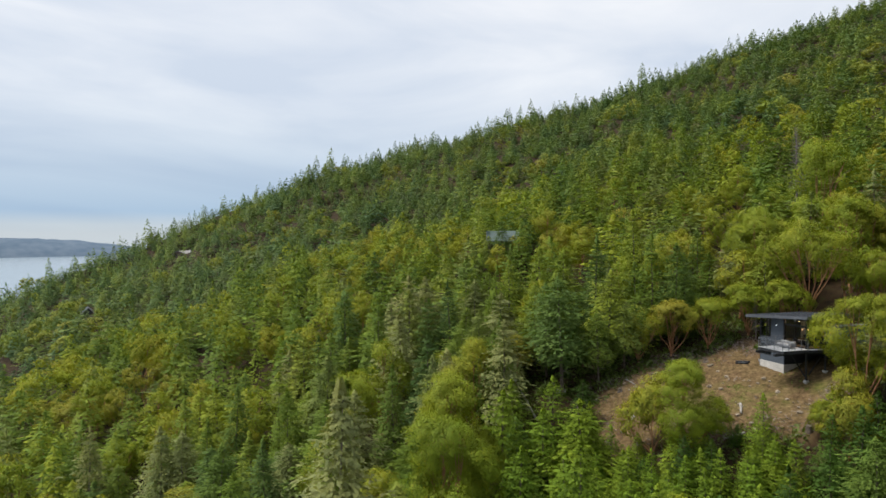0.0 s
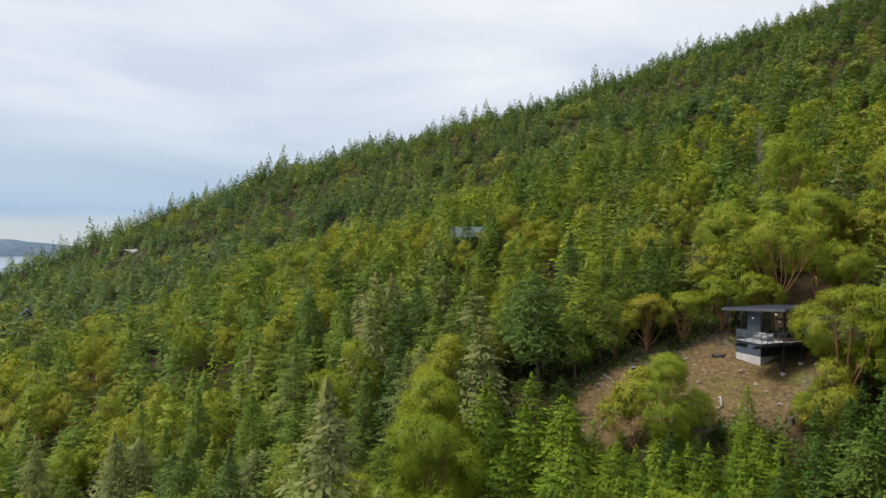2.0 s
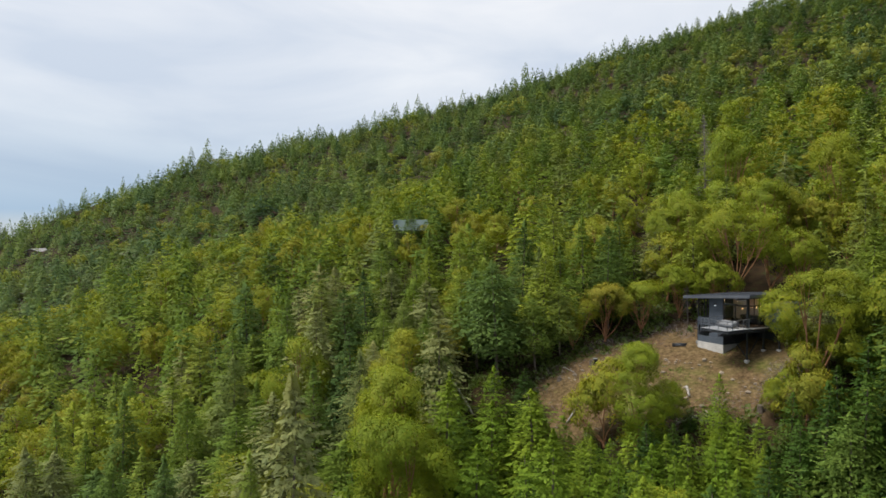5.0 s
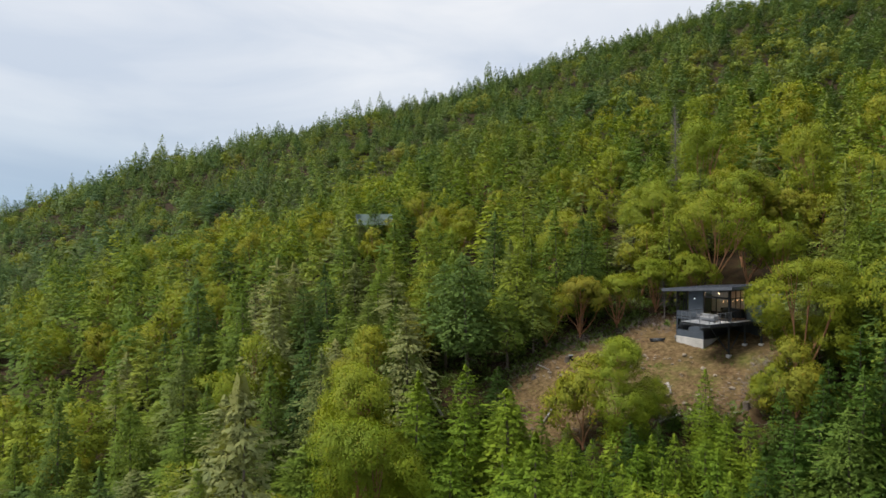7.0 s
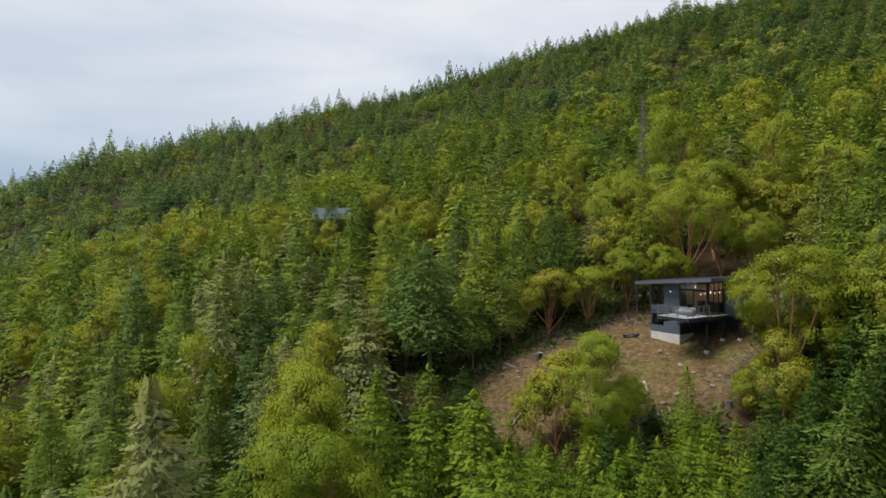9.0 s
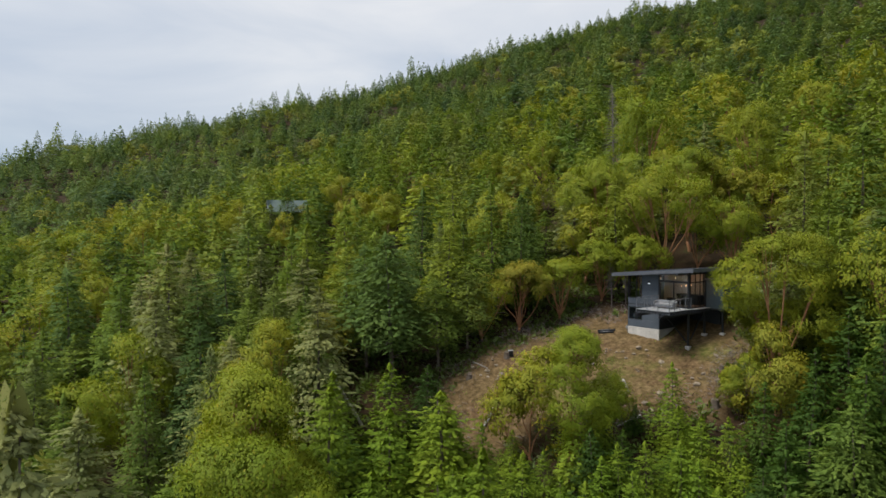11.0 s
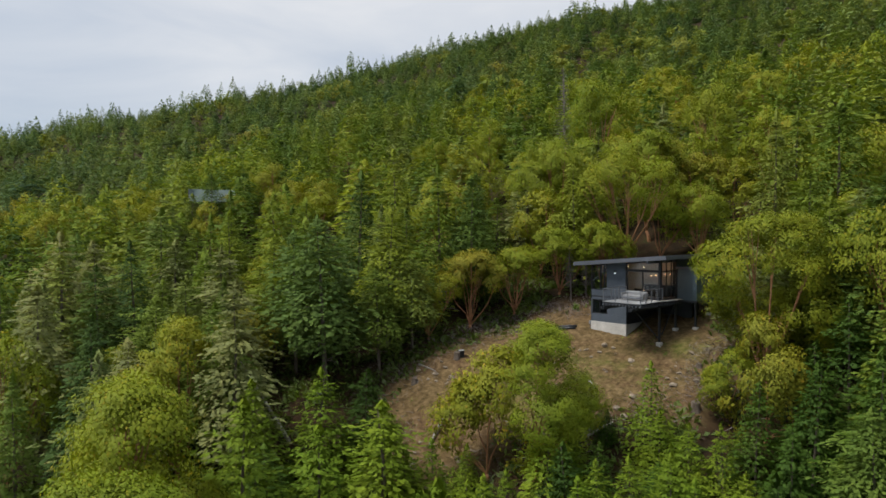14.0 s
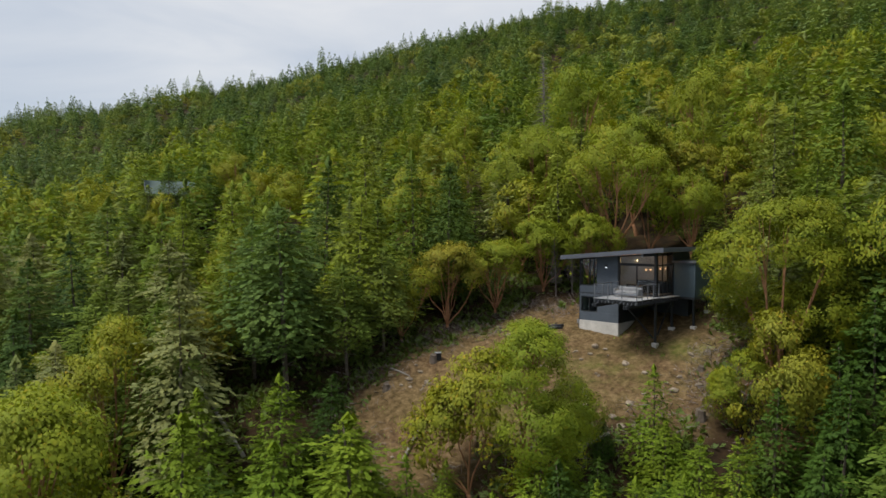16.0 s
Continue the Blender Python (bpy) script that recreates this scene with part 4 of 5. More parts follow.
def build_house():
    h = thing("hillside_house", HOUSE, "dark slate-blue modern house with a cantilevered deck on a concrete base", "house")
    # concrete base, stepping into the slope
    bm = bmesh.new()
    pts = [(-3.42, -0.02), (0.02, -0.02), (0.02, 5.0), (-3.42, 5.0)]
    lo = [bm.verts.new((u, v, -1.0)) for u, v in pts]
    hi = [bm.verts.new((u, v, 0.92)) for u, v in pts]
    for i in range(4):
        j = (i + 1) % 4
        bm.faces.new((lo[i], lo[j], hi[j], hi[i]))
    bm.faces.new(hi)
    bm.faces.new(lo[::-1])
    bmesh.ops.bevel(bm, geom=list(bm.edges), offset=0.02, segments=1, affect="EDGES")
    part("foundation", bm, M_CONC, h, "pale board-marked concrete foundation")
    # lower storey walls round the low window
    for u0, u1, z0, z1 in ((-3.4, 0, 0.925, 1.6), (-3.4, -3.3, 1.604, 2.83), (-1.82, 0, 1.604, 2.83), (-3.4, 0, 2.834, 3.02)):
        part("wall", slab(u0, u1, 0, 0.16, z0, z1), M_SIDING, h, "blue-grey siding")
    # siding too, but in charcoal: the overhang's shade is put into its colour
    part("wall", slab(-0.16, 0, 0.165, 4.9, 0.925, 3.02), M_TRIM, h, "siding wall coloured charcoal for the shade under the overhang")
    part("wall", slab(-3.4, -3.24, 0.165, 4.9, 0.925, 3.02), M_SIDING, h, "blue-grey siding")
    part("wall", slab(-3.235, -0.165, 4.74, 4.9, 0.925, 3.02), M_SIDING, h, "blue-grey siding")
    window(h, -3.3, -1.82, 1.6, 2.83, 0.08, (-2.56,))
    # floor of the upper storey
    part("floor_slab", slab(-3.38, 3.04, 0.02, 6.0, 3.025, 3.15), M_TRIM, h, "dark floor edge")
    part("floorboards", slab(-3.2, 2.95, 0.2, 5.8, 3.155, 3.18), M_FLOORIN, h, "brown oak floor")
    # upper storey: left window, blue panel, tall glazing
    part("wall", slab(-3.4, -1.86, 0, 0.16, 3.155, 3.66), M_SIDING, h, "blue-grey siding")
    part("wall", slab(-1.855, -0.09, -0.01, 0.16, 3.155, None, 0.02), M_SIDING, h, "blue-grey siding")
    part("trim", slab(-0.085, 0.0, -0.02, 0.14, 3.155, None, 0.02), M_BLACK, h, "black corner trim")
    part("trim", slab(-3.44, -3.40, -0.02, 0.16, 0.93, None, 0.02), M_TRIM, h, "charcoal corner trim")
    window(h, -3.4, -1.86, 3.665, 5.9, 0.08, (-2.55, -2.15), True)
    window(h, 0.005, 2.9, 3.19, 5.46, 0.08, (1.45,), name="sliding_door")
    window(h, 0.005, 2.9, 5.48, 6.2, 0.08, (), True, "transom_window")
    part("wall", slab(-3.4, -3.24, 2.6, 5.9, 3.155, None, 0.02), M_SIDING, h, "blue-grey siding")
    part("wall", slab(-3.4, -3.24, 0.165, 2.595, 3.155, 3.66), M_SIDING, h, "blue-grey siding")
    bm = bmesh.new()
    for v in (0.25, 1.4, 2.55):
        bar(bm, (-3.32, v, 3.66), (-3.32, v, under_roof(-3.3) - 0.03), 0.07)
    part("side_window", bm, M_BLACK, h, "black window frame")
    part("wall", slab(-3.235, 2.9, 5.75, 5.9, 3.185, None, 0.02), M_PLASTER, h, "cream inside wall")
    # made-up dark sheet: keeps the room behind the right glazing dim
    part("partition", slab(2.05, 2.89, 3.9, 4.0, 3.185, None, 0.02), M_CHARFAB, h, "dark panel added inside to darken the right glazing")
    # right-hand glazing above the posts
    bm = bmesh.new()
    for v in (0.3, 1.1, 1.9, 2.72):
        bar(bm, (2.96, v, 3.16), (2.96, v, under_roof(2.96) - 0.03), 0.07)
    for z in (3.2, 5.47):
        bar(bm, (2.96, 0.3, z), (2.96, 2.72, z), 0.07)
    side = part("side_glazing", bm, M_BLACK, h, "black glazing bars")
    for a in (0.3, 1.1, 1.9):
        pane = part("pane", slab(2.955, 2.967, a + 0.04, a + 0.76, 3.24, 5.43), M_GLASS, side, "clear glass pane")
        pane.visible_shadow = False
    part("wall", slab(2.9, 3.03, 2.76, 5.74, 3.155, None, 0.02), M_TRIM, h, "dark side wall")
    # roof
    def sheet(u0, u1, v0, v1, lift0, lift1):
        bm = bmesh.new()
        c = [bm.verts.new((u, v, under_roof(u) + lf)) for lf in (lift0, lift1) for u, v in ((u0, v0), (u1, v0), (u1, v1), (u0, v1))]
        for f in ((3, 2, 1, 0), (4, 5, 6, 7), (0, 1, 5, 4), (1, 2, 6, 5), (2, 3, 7, 6), (3, 0, 4, 7)):
            bm.faces.new([c[i] for i in f])
        return bm

    roof = part("roof", sheet(-4.5, 4.0, -1.05, 6.6, 0.06, 0.30), M_ROOF, h, "low-pitched dark metal roof")
    for v in np.arange(-0.7, 6.6, 0.45):
        part("seam", sheet(-4.5, 4.0, v, v + 0.03, 0.302, 0.34), M_ROOF, roof)
    part("fascia", sheet(-4.55, 4.05, -1.10, -1.055, 0.0, 0.32), M_FASCIA, roof, "grey metal fascia")
    part("fascia", sheet(4.005, 4.05, -1.05, 6.6, 0.0, 0.32), M_FASCIA, roof, "grey metal fascia")
    part("fascia", sheet(-4.55, -4.505, -1.05, 6.6, 0.0, 0.32), M_FASCIA, roof, "grey metal fascia")
    for v in np.arange(0.2, 5.6, 0.3):
        part("ceiling_board", sheet(-3.2, 2.88, v, v + 0.29, 0.015, 0.05), M_CEDAR, roof)
    part("soffit", sheet(-4.5, 4.0, -1.05, 0.18, 0.02, 0.055), M_TRIM, roof, "charcoal soffit")
    part("beam", bar(bmesh.new(), (2.4, -1.0, under_roof(2.4) - 0.10), (2.4, 5.6, under_roof(2.4) - 0.10), 0.18, 0.22), M_FASCIA, h, "grey roof beam")
    # posts, braces and footings
    for u, v, top in ((3.0, -0.02, under_roof(3.0)), (3.08, 2.5, 3.02), (4.5, 3.1, 2.87), (4.5, 5.6, 2.87)):
        w = HOUSE @ Vector((u, v, 0))
        g = float(land(w.x, w.y))
        post = part("post", bar(bmesh.new(), (u, v, g), (u, v, top), 0.17, 0.17, 0.015), M_BLACK, h, "black steel post")
        part("footing", box(u - 0.2, v - 0.2, g - 0.5, u + 0.2, v + 0.2, g + 0.16, 0.03), M_CONC, post, "concrete footing")
    part("brace", bar(bmesh.new(), (3.04, 0.25, 0.35), (3.08, 2.4, 2.9), 0.09), M_BLACK, h, "diagonal steel brace")
    part("brace", bar(bmesh.new(), (0.05, 0.5, 2.6), (2.8, 0.1, 0.1), 0.09), M_BLACK, h, "diagonal steel brace")
    # black block added under the back of the house in place of deep shade
    part("lower_wall", slab(0.02, 3.4, 4.7, 6.0, -0.6, 2.87), M_BLACK, h, "black block standing in for the shade under the house")
    # wing at the back
    part("wing_wall", slab(3.05, 4.7, 2.8, 6.2, 3.05, 5.6), M_TEAL, h, "slate-blue panelled wing")
    part("wing_roof", slab(2.95, 4.82, 2.66, 6.3, 5.605, 5.76), M_FASCIA, h, "flat grey roof edge")
    part("wing_floor", slab(3.05, 4.7, 2.85, 6.2, 2.88, 3.045), M_TRIM, h, "dark floor edge")
    # deck: beams, joists, boards, railing
    deck = part("deck_frame", box(-0.02, -3.5, 2.98, 3.32, -3.44, 3.11), M_TRIM, h, "dark deck rim")
    for u in (0.30, 2.72):
        bm = bmesh.new()
        for o in (-0.09, 0.09):
            add_box(bm, u + o - 0.045, -4.05, 2.55, u + o + 0.045, 3.0, 2.80, 0.012)
        part("beam", bm, M_TRIM, deck, "paired dark timber beam")
    for u in np.arange(0.08, 3.3, 0.29):
        part("joist", box(u - 0.035, -3.62, 2.84, u + 0.035, -3.34, 2.978, 0.008), M_RAIL, deck)
    for v in np.arange(-3.3, -0.05, 0.36):
        part("joist", box(-0.12, v - 0.03, 2.81, 3.44, v + 0.03, 2.985, 0.008), M_TRIM, deck)
    for v in np.arange(0.1, 2.6, 0.36):
        part("joist", box(2.6, v - 0.03, 2.81, 3.62, v + 0.03, 2.985, 0.008), M_TRIM, deck)
    for i in range(24):
        u = 0.0 + i * 0.139
        part("board", box(u, -3.56, 3.115, u + 0.131, -0.03, 3.15, 0.006), M_DECK, deck)
    for i in range(4):
        u = 3.09 + i * 0.139
        part("board", box(u, -0.02, 3.115, u + 0.131, 2.6, 3.15, 0.006), M_DECK, deck)
    rail = part("railing", bar(bar(bar(bmesh.new(), (0.03, -0.05, 4.15), (0.03, -3.52, 4.15), 0.06, 0.04), (0.03, -3.5, 4.15), (3.3, -3.5, 4.15), 0.06, 0.04), (3.3, -3.52, 4.15), (3.3, -0.05, 4.15), 0.06, 0.04), M_RAIL, h, "grey metal deck railing")
    spots = [(0.03, v) for v in (-0.1, -1.2, -2.35)] + [(u, -3.5) for u in (0.03, 1.1, 2.2, 3.3)] + [(3.3, v) for v in (-2.7, -1.85, -1.0, -0.12)]
    for u, v in spots:
        part("baluster", bar(bmesh.new(), (u, v, 3.0), (u, v, 4.13), 0.055, 0.055), M_RAIL, rail)
    for k in range(5):
        z = 3.32 + k * 0.165
        bm = bmesh.new()
        bar(bm, (0.03, -0.05, z), (0.03, -3.5, z), 0.012)
        bar(bm, (0.03, -3.5, z), (3.3, -3.5, z), 0.012)
        bar(bm, (3.3, -3.5, z), (3.3, -0.05, z), 0.012)
        part("cable", bm, M_RAIL, rail)
    meter = part("meter_box", box(-3.62, -0.06, 0.62, -3.45, 0.12, 0.92, 0.015), M_WHITEFAB, h, "pale utility meter box")
    part("conduit", bar(bmesh.new(), (-3.53, 0.03, 0.3), (-3.53, 0.03, 0.615), 0.04), M_RAIL, meter)
    # wall lamp on the blue panel
    lamp = part("wall_lamp", box(-1.14, -0.10, 5.22, -0.96, -0.012, 5.40, 0.02), M_BLACK, h, "small black wall lamp")
    part("lens", box(-1.12, -0.11, 5.12, -0.98, -0.02, 5.215, 0.02), M_WALLLAMP, lamp, "glowing lamp lens")


build_house()


def sofa(m, name, label, width, fabric, frame_mat):
    s = thing(name, m, label, "sofa")
    part("base", box(-width / 2, -0.42, 0.12, width / 2, 0.42, 0.26, 0.02), frame_mat, s)
    for i in range(2):
        part("cushion", box(-width / 2 + 0.1 + i * (width - 0.2) / 2, -0.40, 0.265, -width / 2 + 0.08 + (i + 1) * (width - 0.2) / 2, 0.24, 0.44, 0.05), fabric, s)
    part("backrest", box(-width / 2, 0.25, 0.265, width / 2, 0.42, 0.70, 0.05), fabric, s)
    for x in (-1, 1):
        part("armrest", box(x * width / 2 - 0.05, -0.42, 0.265, x * width / 2 + 0.05, 0.245, 0.60, 0.03), fabric, s)
        for y in (-0.36, 0.36):
            part("leg", box(x * (width / 2 - 0.08) - 0.025, y - 0.025, 0, x * (width / 2 - 0.08) + 0.025, y + 0.025, 0.118, 0.004), frame_mat, s)
    return s


sofa(HOUSE @ pose(1.45, -1.2, 3.15, 0, 0, 0), "outdoor_sofa", "pale grey cushioned outdoor sofa on the deck", 1.9, M_WHITEFAB, M_RAIL)
sofa(HOUSE @ pose(1.0, 1.6, 3.18, 0, 0, 175), "living_room_sofa", "charcoal sofa seen through the glass doors", 2.1, M_CHARFAB, M_BLACK)


def kitchen_island(m):
    k = thing("kitchen_island", m, "dark kitchen island with a black worktop", "kitchen island")
    part("body", box(-1.1, -0.4, 0, 1.1, 0.4, 0.88, 0.01), M_CHARFAB, k)
    part("worktop", box(-1.18, -0.46, 0.884, 1.18, 0.46, 0.93, 0.01), M_BLACK, k, "black worktop")
    for x in (-0.75, -0.25, 0.25, 0.75):
        part("door", box(x - 0.235, -0.425, 0.08, x + 0.235, -0.404, 0.84, 0.004), M_TRIM, k)


kitchen_island(HOUSE @ pose(1.1, 3.4, 3.18))


def stool(m):
    s = thing("bar_stool", m, "black bar stool beside the kitchen island", "stool", "stools at the island")
    part("seat", box(-0.2, -0.2, 0.62, 0.2, 0.2, 0.68, 0.02), M_BLACK, s)
    part("backrest", box(-0.2, -0.2, 0.72, 0.2, -0.17, 1.0, 0.01), M_BLACK, s)
    for x in (-0.17, 0.17):
        for y in (-0.17, 0.17):
            part("leg", bar(bmesh.new(), (x * 1.15, y * 1.15, 0), (x, y, 0.62), 0.03), M_BLACK, s)
    return s


_s = stool(HOUSE @ pose(0.4, 2.7, 3.18))
for _u in (1.0, 1.6):
    copy_thing(_s, HOUSE @ pose(_u, 2.7, 3.18))


def cupboard(m):
    c = thing("tall_cupboard", m, "dark tall cupboard against the cream wall", "cupboard")
    part("body", box(-0.35, -0.3, 0, 0.35, 0.3, 2.0, 0.01), M_CHARFAB, c)
    for x in (-0.175, 0.175):
        part("door", box(x - 0.165, -0.325, 0.06, x + 0.165, -0.304, 1.95, 0.004), M_TRIM, c)


cupboard(HOUSE @ pose(2.25, 5.4, 3.18))


def pendant(m, top):
    p = thing("pendant_lamp", m, "glowing bare-bulb pendant lamp on a thin cord", "lamp", "pendant lamps")
    v, f = tube([(0, 0, 0.10), (0, 0, top)], [0.006, 0.006], 5)
    mesh_object("cord", v, f, M_BLACK, p)
    bm = bmesh.new()
    bmesh.ops.create_uvsphere(bm, u_segments=10, v_segments=7, radius=0.048)
    part("bulb", bm, M_BULB, p, "warm glowing bulb", True)
    v, f = tube([(0, 0, 0.06), (0, 0, 0.14)], [0.03, 0.02], 8)
    mesh_object("socket", v, f, M_BLACK, p)


for _u, _v in ((1.9, 0.6), (1.92, 1.3), (1.94, 2.1), (1.96, 2.8), (1.98, 3.6)):
    pendant(HOUSE @ pose(_u, _v, 5.08), under_roof(_u) - 5.08)
glow = new("pendant_light", bpy.data.lights.new("pendant_light", "POINT"))
glow.data.energy, glow.data.color, glow.data.shadow_soft_size = 18, (1.0, 0.66, 0.36), 0.03
glow.matrix_basis = HOUSE @ pose(1.6, 2.6, 5.2)
glow2 = new("ceiling_uplight", bpy.data.lights.new("ceiling_uplight", "POINT"))
glow2.data.energy, glow2.data.color, glow2.data.shadow_soft_size = 34, (1.0, 0.62, 0.30), 0.03
glow2.matrix_basis = HOUSE @ pose(0.9, 1.2, 5.75)


# == other roofs among the trees ==
def cabin(m, label, width, depth, wall_h, ridge, wall_mat, roof_mat):
    c = thing("cabin", m, label, "house", "houses in the woods")
    a, b = width / 2, depth / 2
    bm = bmesh.new()
    vs = [bm.verts.new(p) for p in ((-a, -b, -3), (a, -b, -3), (a, b, -3), (-a, b, -3), (-a, -b, wall_h), (a, -b, wall_h), (a, b, wall_h), (-a, b, wall_h), (0, -b, ridge), (0, b, ridge))]
    for f in ((0, 1, 5, 8, 4), (1, 2, 6, 5), (2, 3, 7, 9, 6), (3, 0, 4, 7), (5, 6, 9, 8), (7, 4, 8, 9), (3, 2, 1, 0)):
        bm.faces.new([vs[i] for i in f])
    part("wall", bm, wall_mat, c)
    for s in (-1, 1):
        bm = bmesh.new()
        k = (ridge - wall_h) / a
        e = a + 0.5
        pts = [(0, ridge + 0.02), (s * e, ridge - k * e + 0.02), (s * e, ridge - k * e + 0.2), (0, ridge + 0.2)]
        q = [[bm.verts.new((x, y, z)) for x, z in pts] for y in (-b - 0.5, b + 0.5)]
        for i in range(4):
            j = (i + 1) % 4
            bm.faces.new((q[0][i], q[0][j], q[1][j], q[1][i]))
        bm.faces.new(q[0][::-1])
        bm.faces.new(q[1])
        bmesh.ops.recalc_face_normals(bm, faces=bm.faces)
        slope = part("roof", bm, roof_mat, c)
        part("bargeboard", bar(bmesh.new(), (0, -b - 0.53, ridge + 0.08), (s * e, -b - 0.53, ridge - k * e + 0.08), 0.05, 0.26), M_WHITEFAB, slope, "pale bargeboard")
    for x in (-a * 0.45, a * 0.45):
        w = part("window", box(x - 0.5, -b - 0.06, wall_h - 1.7, x + 0.5, -b - 0.004, wall_h - 0.4, 0.01), M_TRIM, c, "dark window")
        part("pane", box(x - 0.42, -b - 0.075, wall_h - 1.62, x + 0.42, -b - 0.064, wall_h - 0.48, 0.003), M_GLASS, w)


CABINS = [
    (-70.0, 42.0, -50, -0.9, "cabin with a pale green metal roof half hidden by firs", 6.0, 6.6, 4.4, 6.4, M_CABINWALL, M_GREENROOF),
    (-292.0, 30.0, 72, -3.3, "small dark gabled cabin between tree tops", 6.0, 7.0, 3.6, 6.6, M_TRIM, M_ROOF),
    (-388.0, 122.0, 30, -2.4, "low house with a grey shingle roof in the woods", 9.0, 12.0, 3.6, 5.2, M_CABINWALL, M_GREYROOF),
]
for _x, _y, _turn, _sunk, *_rest in CABINS:
    cabin(pose(_x, _y, float(land(_x, _y)) + _sunk, 0, 0, _turn), *_rest)


# == on the ground of the clearing ==
def log(a, b, r0, r1, label, material=M_DEAD, name="fallen_log"):
    a, b = Vector((*a, 0)), Vector((*b, 0))
    a.z, b.z = float(land(a.x, a.y)) + r0 * 1.1, float(land(b.x, b.y)) + r1 * 1.3
    t = tagged(new(name), label, "log", "fallen logs")
    t.location = a
    mid = (b - a) * 0.5 + Vector((0.02, 0.02, 0.02))
    v, f = tube([(0, 0, 0), mid * 0.5 + Vector((0.015, -0.015, 0)), mid, b - a], [r0, r0 * 0.93, (r0 + r1) / 2, r1], 9)
    f.append(tuple(range(8, -1, -1)))
    mesh_object("stem", v, f, material, t, smooth=True)
    v, f = tubes([([mid, mid + Vector((0.25, 0.2, 0.3))], [r1 * 0.28, 0.008], 5), ([mid * 1.4, mid * 1.4 + Vector((-0.2, 0.25, 0.25))], [r1 * 0.25, 0.008], 5)])
    mesh_object("branch_stub", v, f, material, t)


log((-13.0, -9.6), (-13.5, -11.8), 0.15, 0.10, "bleached pale log lying down the bare slope")
log((-2.6, -6.2), (-2.0, -8.0), 0.15, 0.10, "short bleached log on the clearing")
log((-0.8, -10.6), (-2.4, -11.8), 0.13, 0.08, "thin grey log at the clearing's lower edge")
log((-21.5, -14.0), (-24.5, -16.2), 0.12, 0.07, "grey log half hidden under the firs")
log((-17.0, -3.6), (-15.2, -4.6), 0.08, 0.05, "thin grey branch on the soil")
log((-5.9, 2.6), (-4.2, 2.2), 0.12, 0.10, "dark lumber length beside the house base", M_BLACK, "lumber")
log((-5.8, 2.3), (-4.3, 1.9), 0.11, 0.10, "dark lumber length beside the house base", M_BLACK, "lumber")


def leaning_trunk():
    t = tagged(new("leaning_dead_trunk"), "pale dead trunk leaning down through the firs", "dead tree")
    a = Vector((-24.9, -11.5, float(land(-24.9, -11.5)) - 0.1))
    b = a + Vector((-3.6, -1.0, 6.2))
    t.location = a
    d = b - a
    v, f = tube([(0, 0, 0), d * 0.5, d], [0.15, 0.12, 0.04], 8)
    mesh_object("stem", v, f, M_DEAD, t, smooth=True)


leaning_trunk()


def pallet(x, y, turn):
    p = tagged(new("wooden_pallet"), "weathered pale slatted pallet under the firs", "pallet")
    p.matrix_basis = pose(x, y, float(land(x, y)) + 0.12, 18, 0, turn)
    for i in range(7):
        part("slat", box(-0.6, -0.5 + i * 0.155, 0.09, 0.6, -0.5 + i * 0.155 + 0.10, 0.115, 0.004), M_WHITEFAB, p)
    for xx in (-0.55, 0, 0.55):
        part("bearer", box(xx - 0.05, -0.5, 0, xx + 0.05, 0.53, 0.088, 0.004), M_DEAD, p)


pallet(-24.4, -6.6, 20)


def utility_box(x, y):
    p = tagged(new("utility_box"), "small black utility box with a pale lid", "box")
    p.matrix_basis = pose(x, y, float(land(x, y)) - 0.05, 0, 0, 25)
    part("body", box(-0.22, -0.22, 0, 0.22, 0.22, 0.55, 0.03), M_BLACK, p)
    part("lid", box(-0.25, -0.25, 0.554, 0.25, 0.25, 0.60, 0.015), M_WHITEFAB, p, "pale lid")


utility_box(-13.6, -2.2)


def stump(x, y, r, hgt):
    z = float(land(x, y))
    s = tagged(new("tree_stump"), "weathered grey-brown tree stump in the clearing", "stump", "stumps")
    s.location = (x, y, z)
    v, f = tube([(0, 0, -0.3), (0, 0, 0.1), (0.02, 0.01, hgt * 0.9), (0.03, 0.0, hgt)], [r * 1.5, r * 1.15, r, r * 0.9], 11)
    mesh_object("stem", v, f, M_BARK, s, smooth=False)


for _x, _y, _r, _h in ((-13.9, -2.6, 0.25, 0.55), (-16.5, -6.2, 0.22, 0.4), (5.6, -7.2, 0.3, 0.5), (5.2, -5.2, 0.2, 0.35), (-9.6, 2.8, 0.25, 0.5), (4.6, -9.3, 0.28, 0.6)):
    stump(_x, _y, _r, _h)


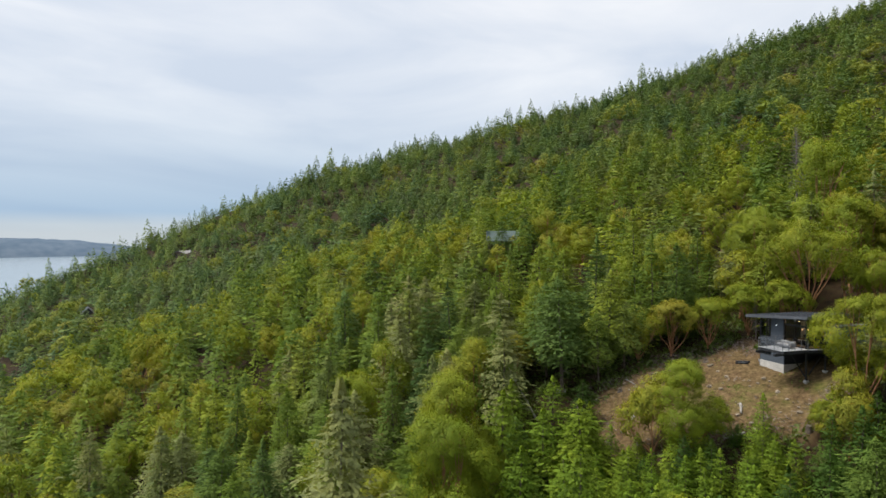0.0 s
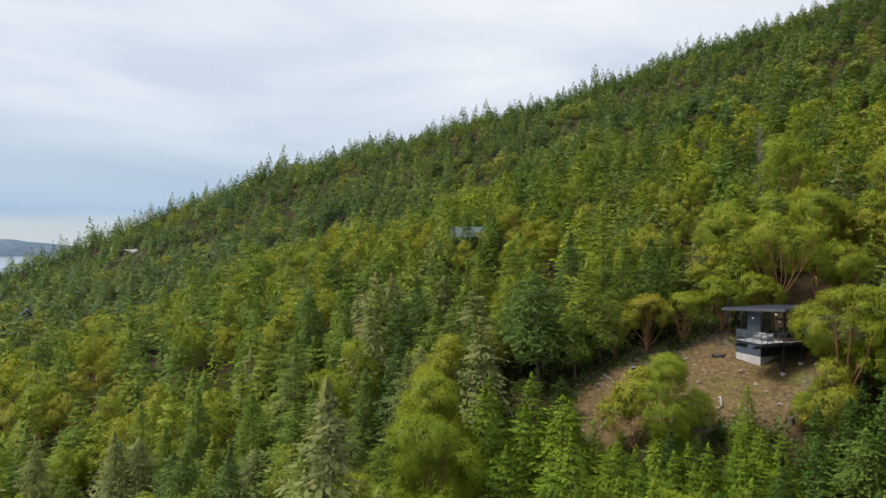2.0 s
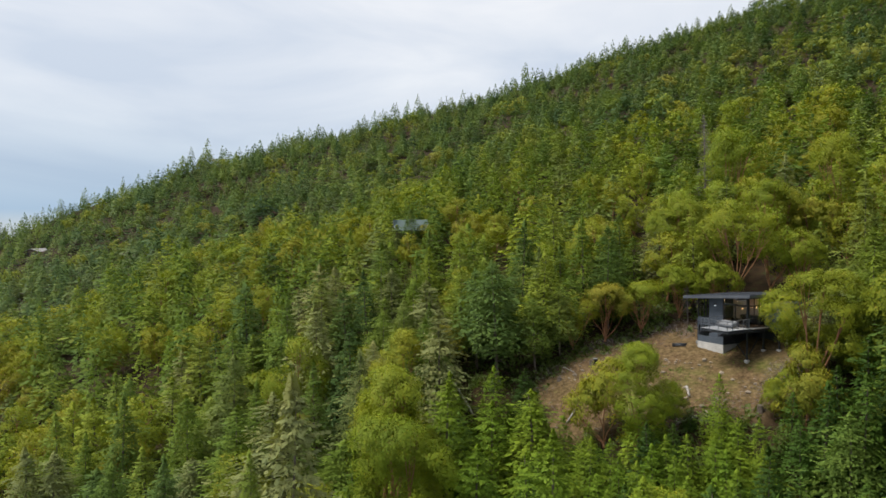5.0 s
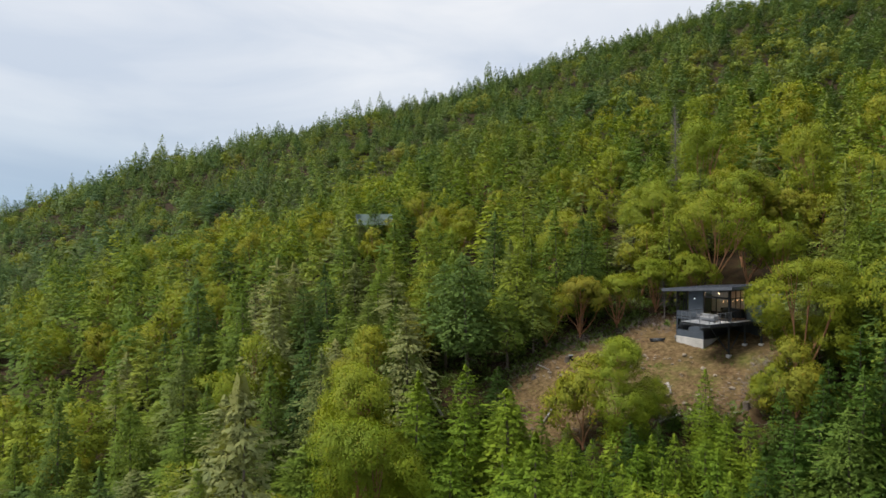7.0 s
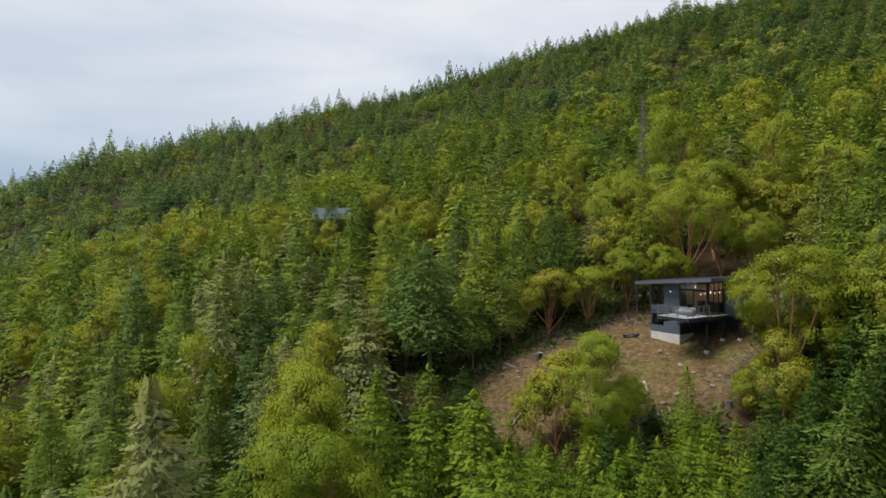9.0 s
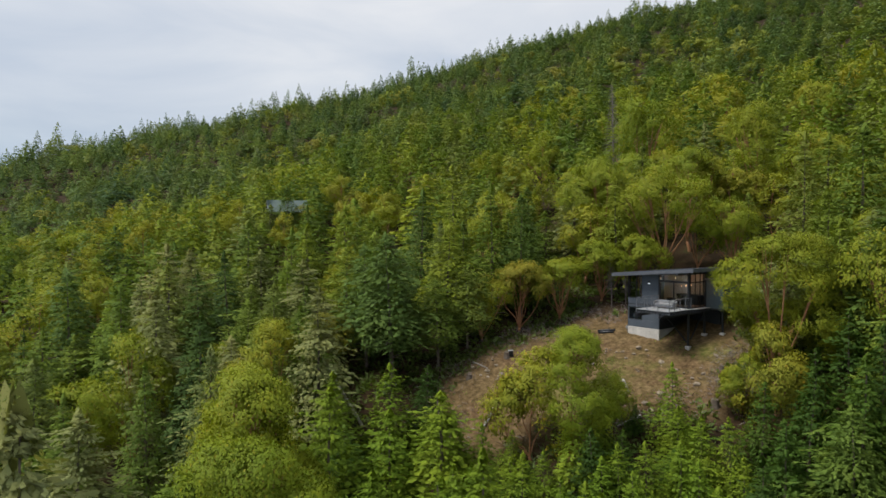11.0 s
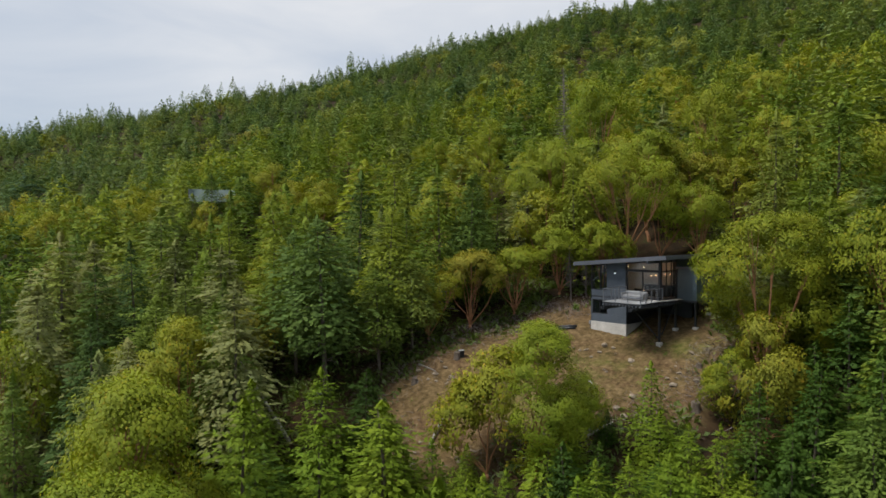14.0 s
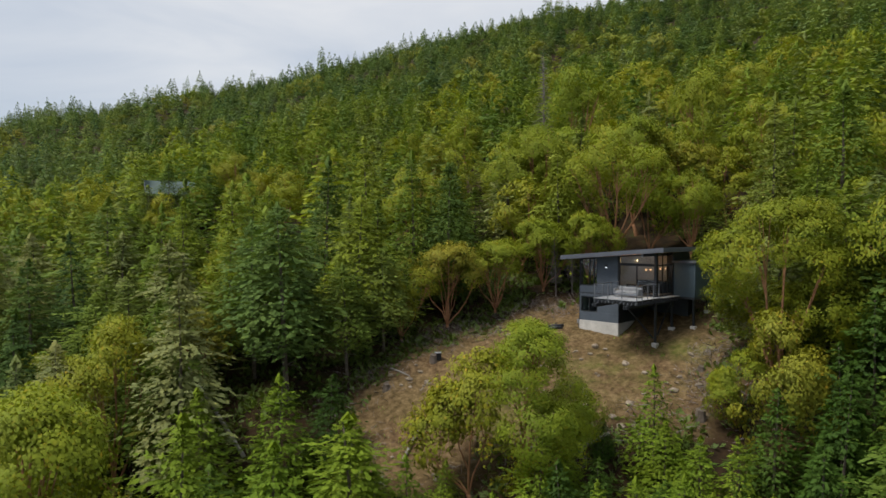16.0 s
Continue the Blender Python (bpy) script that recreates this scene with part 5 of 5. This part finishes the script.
def stones():
    g = random.Random(77)
    shapes = []
    for k in range(5):
        bm = bmesh.new()
        bmesh.ops.create_icosphere(bm, subdivisions=2, radius=1.0)
        for v in bm.verts:
            n = noise.noise(v.co * 1.3 + Vector((k * 7.1, 0, 0)))
            v.co *= 1 + 0.38 * n
            v.co.z *= 0.6
        me = bpy.data.meshes.new("stone")
        bm.to_mesh(me)
        bm.free()
        me.materials.append(M_STONE)
        shapes.append(me)
    spots = []
    for cx, cy, sp, n in ((-6, -2.6, 1.6, 16), (-2.6, -1.6, 1.0, 7), (-4.2, -6.4, 1.3, 12), (-14.8, -5.5, 2.2, 16), (-9, 1.5, 2.0, 10), (4.8, -6.2, 1.2, 14), (0, -8, 2.5, 10), (-11, -12, 2.5, 14), (2.0, -4.0, 2.5, 12)):
        spots += [(cx + g.gauss(0, sp), cy + g.gauss(0, sp * 0.6)) for _ in range(n)]
    for x, y in spots:
        p = HOUSE.inverted() @ Vector((x, y, 0))
        if -3.7 < p.x < 3.4 and -0.3 < p.y < 6 or float(edge_distance(x, y)) > 1:
            continue
        s = g.choice((0.07, 0.09, 0.12, 0.16, 0.27)) * g.uniform(0.8, 1.3)
        ob = tagged(new("stone", g.choice(shapes)), "pale buff stone lying on the bare soil", "stone", "stones in the clearing")
        ob.matrix_basis = Matrix.Translation((x, y, float(land(x, y)) + s * 0.15)) @ pose(0, 0, 0, g.uniform(-15, 15), g.uniform(-15, 15), g.uniform(0, 360)) @ Matrix.Diagonal((s, s * g.uniform(0.7, 1), s, 1))


stones()


BRUSH = ((-15.5, 1.0, 1.6), (-11.5, 4.0, 1.5), (-7.0, 6.4, 1.6), (-4.5, 5.6, 1.2), (-19.0, -5.0, 1.5), (5.6, -6.4, 1.0), (6.6, -3.5, 1.0))


def undergrowth():
    """Grass in the clearing, and low leafy brush at its edge and under the trees."""
    g = np.random.default_rng(15)
    def scatter(n, x0, x1, y0, y1, ok):
        x, y = g.uniform(x0, x1, n), g.uniform(y0, y1, n)
        e = edge_distance(x, y)
        k = ok(x, y, e)
        return x[k], y[k]

    def blades(x, y, per, size, up, wide=0.22):
        n = len(x) * per
        bx, by = np.repeat(x, per) + g.normal(0, size * 0.9, n), np.repeat(y, per) + g.normal(0, size * 0.9, n)
        base = np.stack([bx, by, land(bx, by) - 0.02], -1)
        d = unit(np.stack([g.normal(0, 1, n), g.normal(0, 1, n), np.abs(g.normal(up, 0.4, n))], -1))
        ln = (size * (0.6 + 0.8 * g.random(n)))[:, None]
        wd = unit(np.cross(d, g.normal(0, 1, (n, 3)))) * ln * wide
        return kites(base, base + d * ln, wd, None)

    patch = lambda x, y: np.sin(x * 0.55 + 1.0) * np.cos(y * 0.6 + x * 0.2) + 0.4 * np.sin(x * 1.7 + y * 1.1)
    x, y = scatter(2600, -22, 9, -18, 8, lambda x, y, e: (e < -0.4) & (patch(x, y) > 0.45))
    tagged(new("meadow_grass", quad_mesh("meadow_grass", blades(x, y, 7, 0.16, 1.2), M_GRASS)), "short yellow-green grass on the clearing", "grass", kind="stuff")
    x, y = scatter(1700, -42, 18, -34, 16, lambda x, y, e: (e > -1.0 - 1.2 * (np.sin(x * 1.3) * np.sin(y * 1.1) > 0.35)) & (np.hypot(x - 2, y - 2) > 5.5))
    q = blades(x, y, 26, 0.55, 0.7)
    tagged(new("undergrowth", quad_mesh("undergrowth", q, M_BUSH)), "low leafy brush under the trees", "undergrowth", kind="stuff")
    x, y = scatter(700, -22, 9, -15, 8, lambda x, y, e: (np.abs(e + 0.4) < 2.2) & (np.hypot(x - 2, y - 2) > 6))
    bx, by = np.concatenate([g.normal(cx, sp, 46) for cx, cy, sp in BRUSH]), np.concatenate([g.normal(cy, sp * 0.6, 46) for cx, cy, sp in BRUSH])
    tagged(new("brush_pile", quad_mesh("brush_pile", blades(bx, by, 10, 0.6, 0.45, 0.022), M_DEADTWIG)), "tangle of grey dead brush along the bank", "brush", kind="stuff")
    tagged(new("fallen_twigs", quad_mesh("fallen_twigs", blades(x, y, 14, 0.7, 0.3, 0.025) , M_DEADTWIG)), "grey fallen twigs and slash along the clearing's edge", "twigs", kind="stuff")


undergrowth()
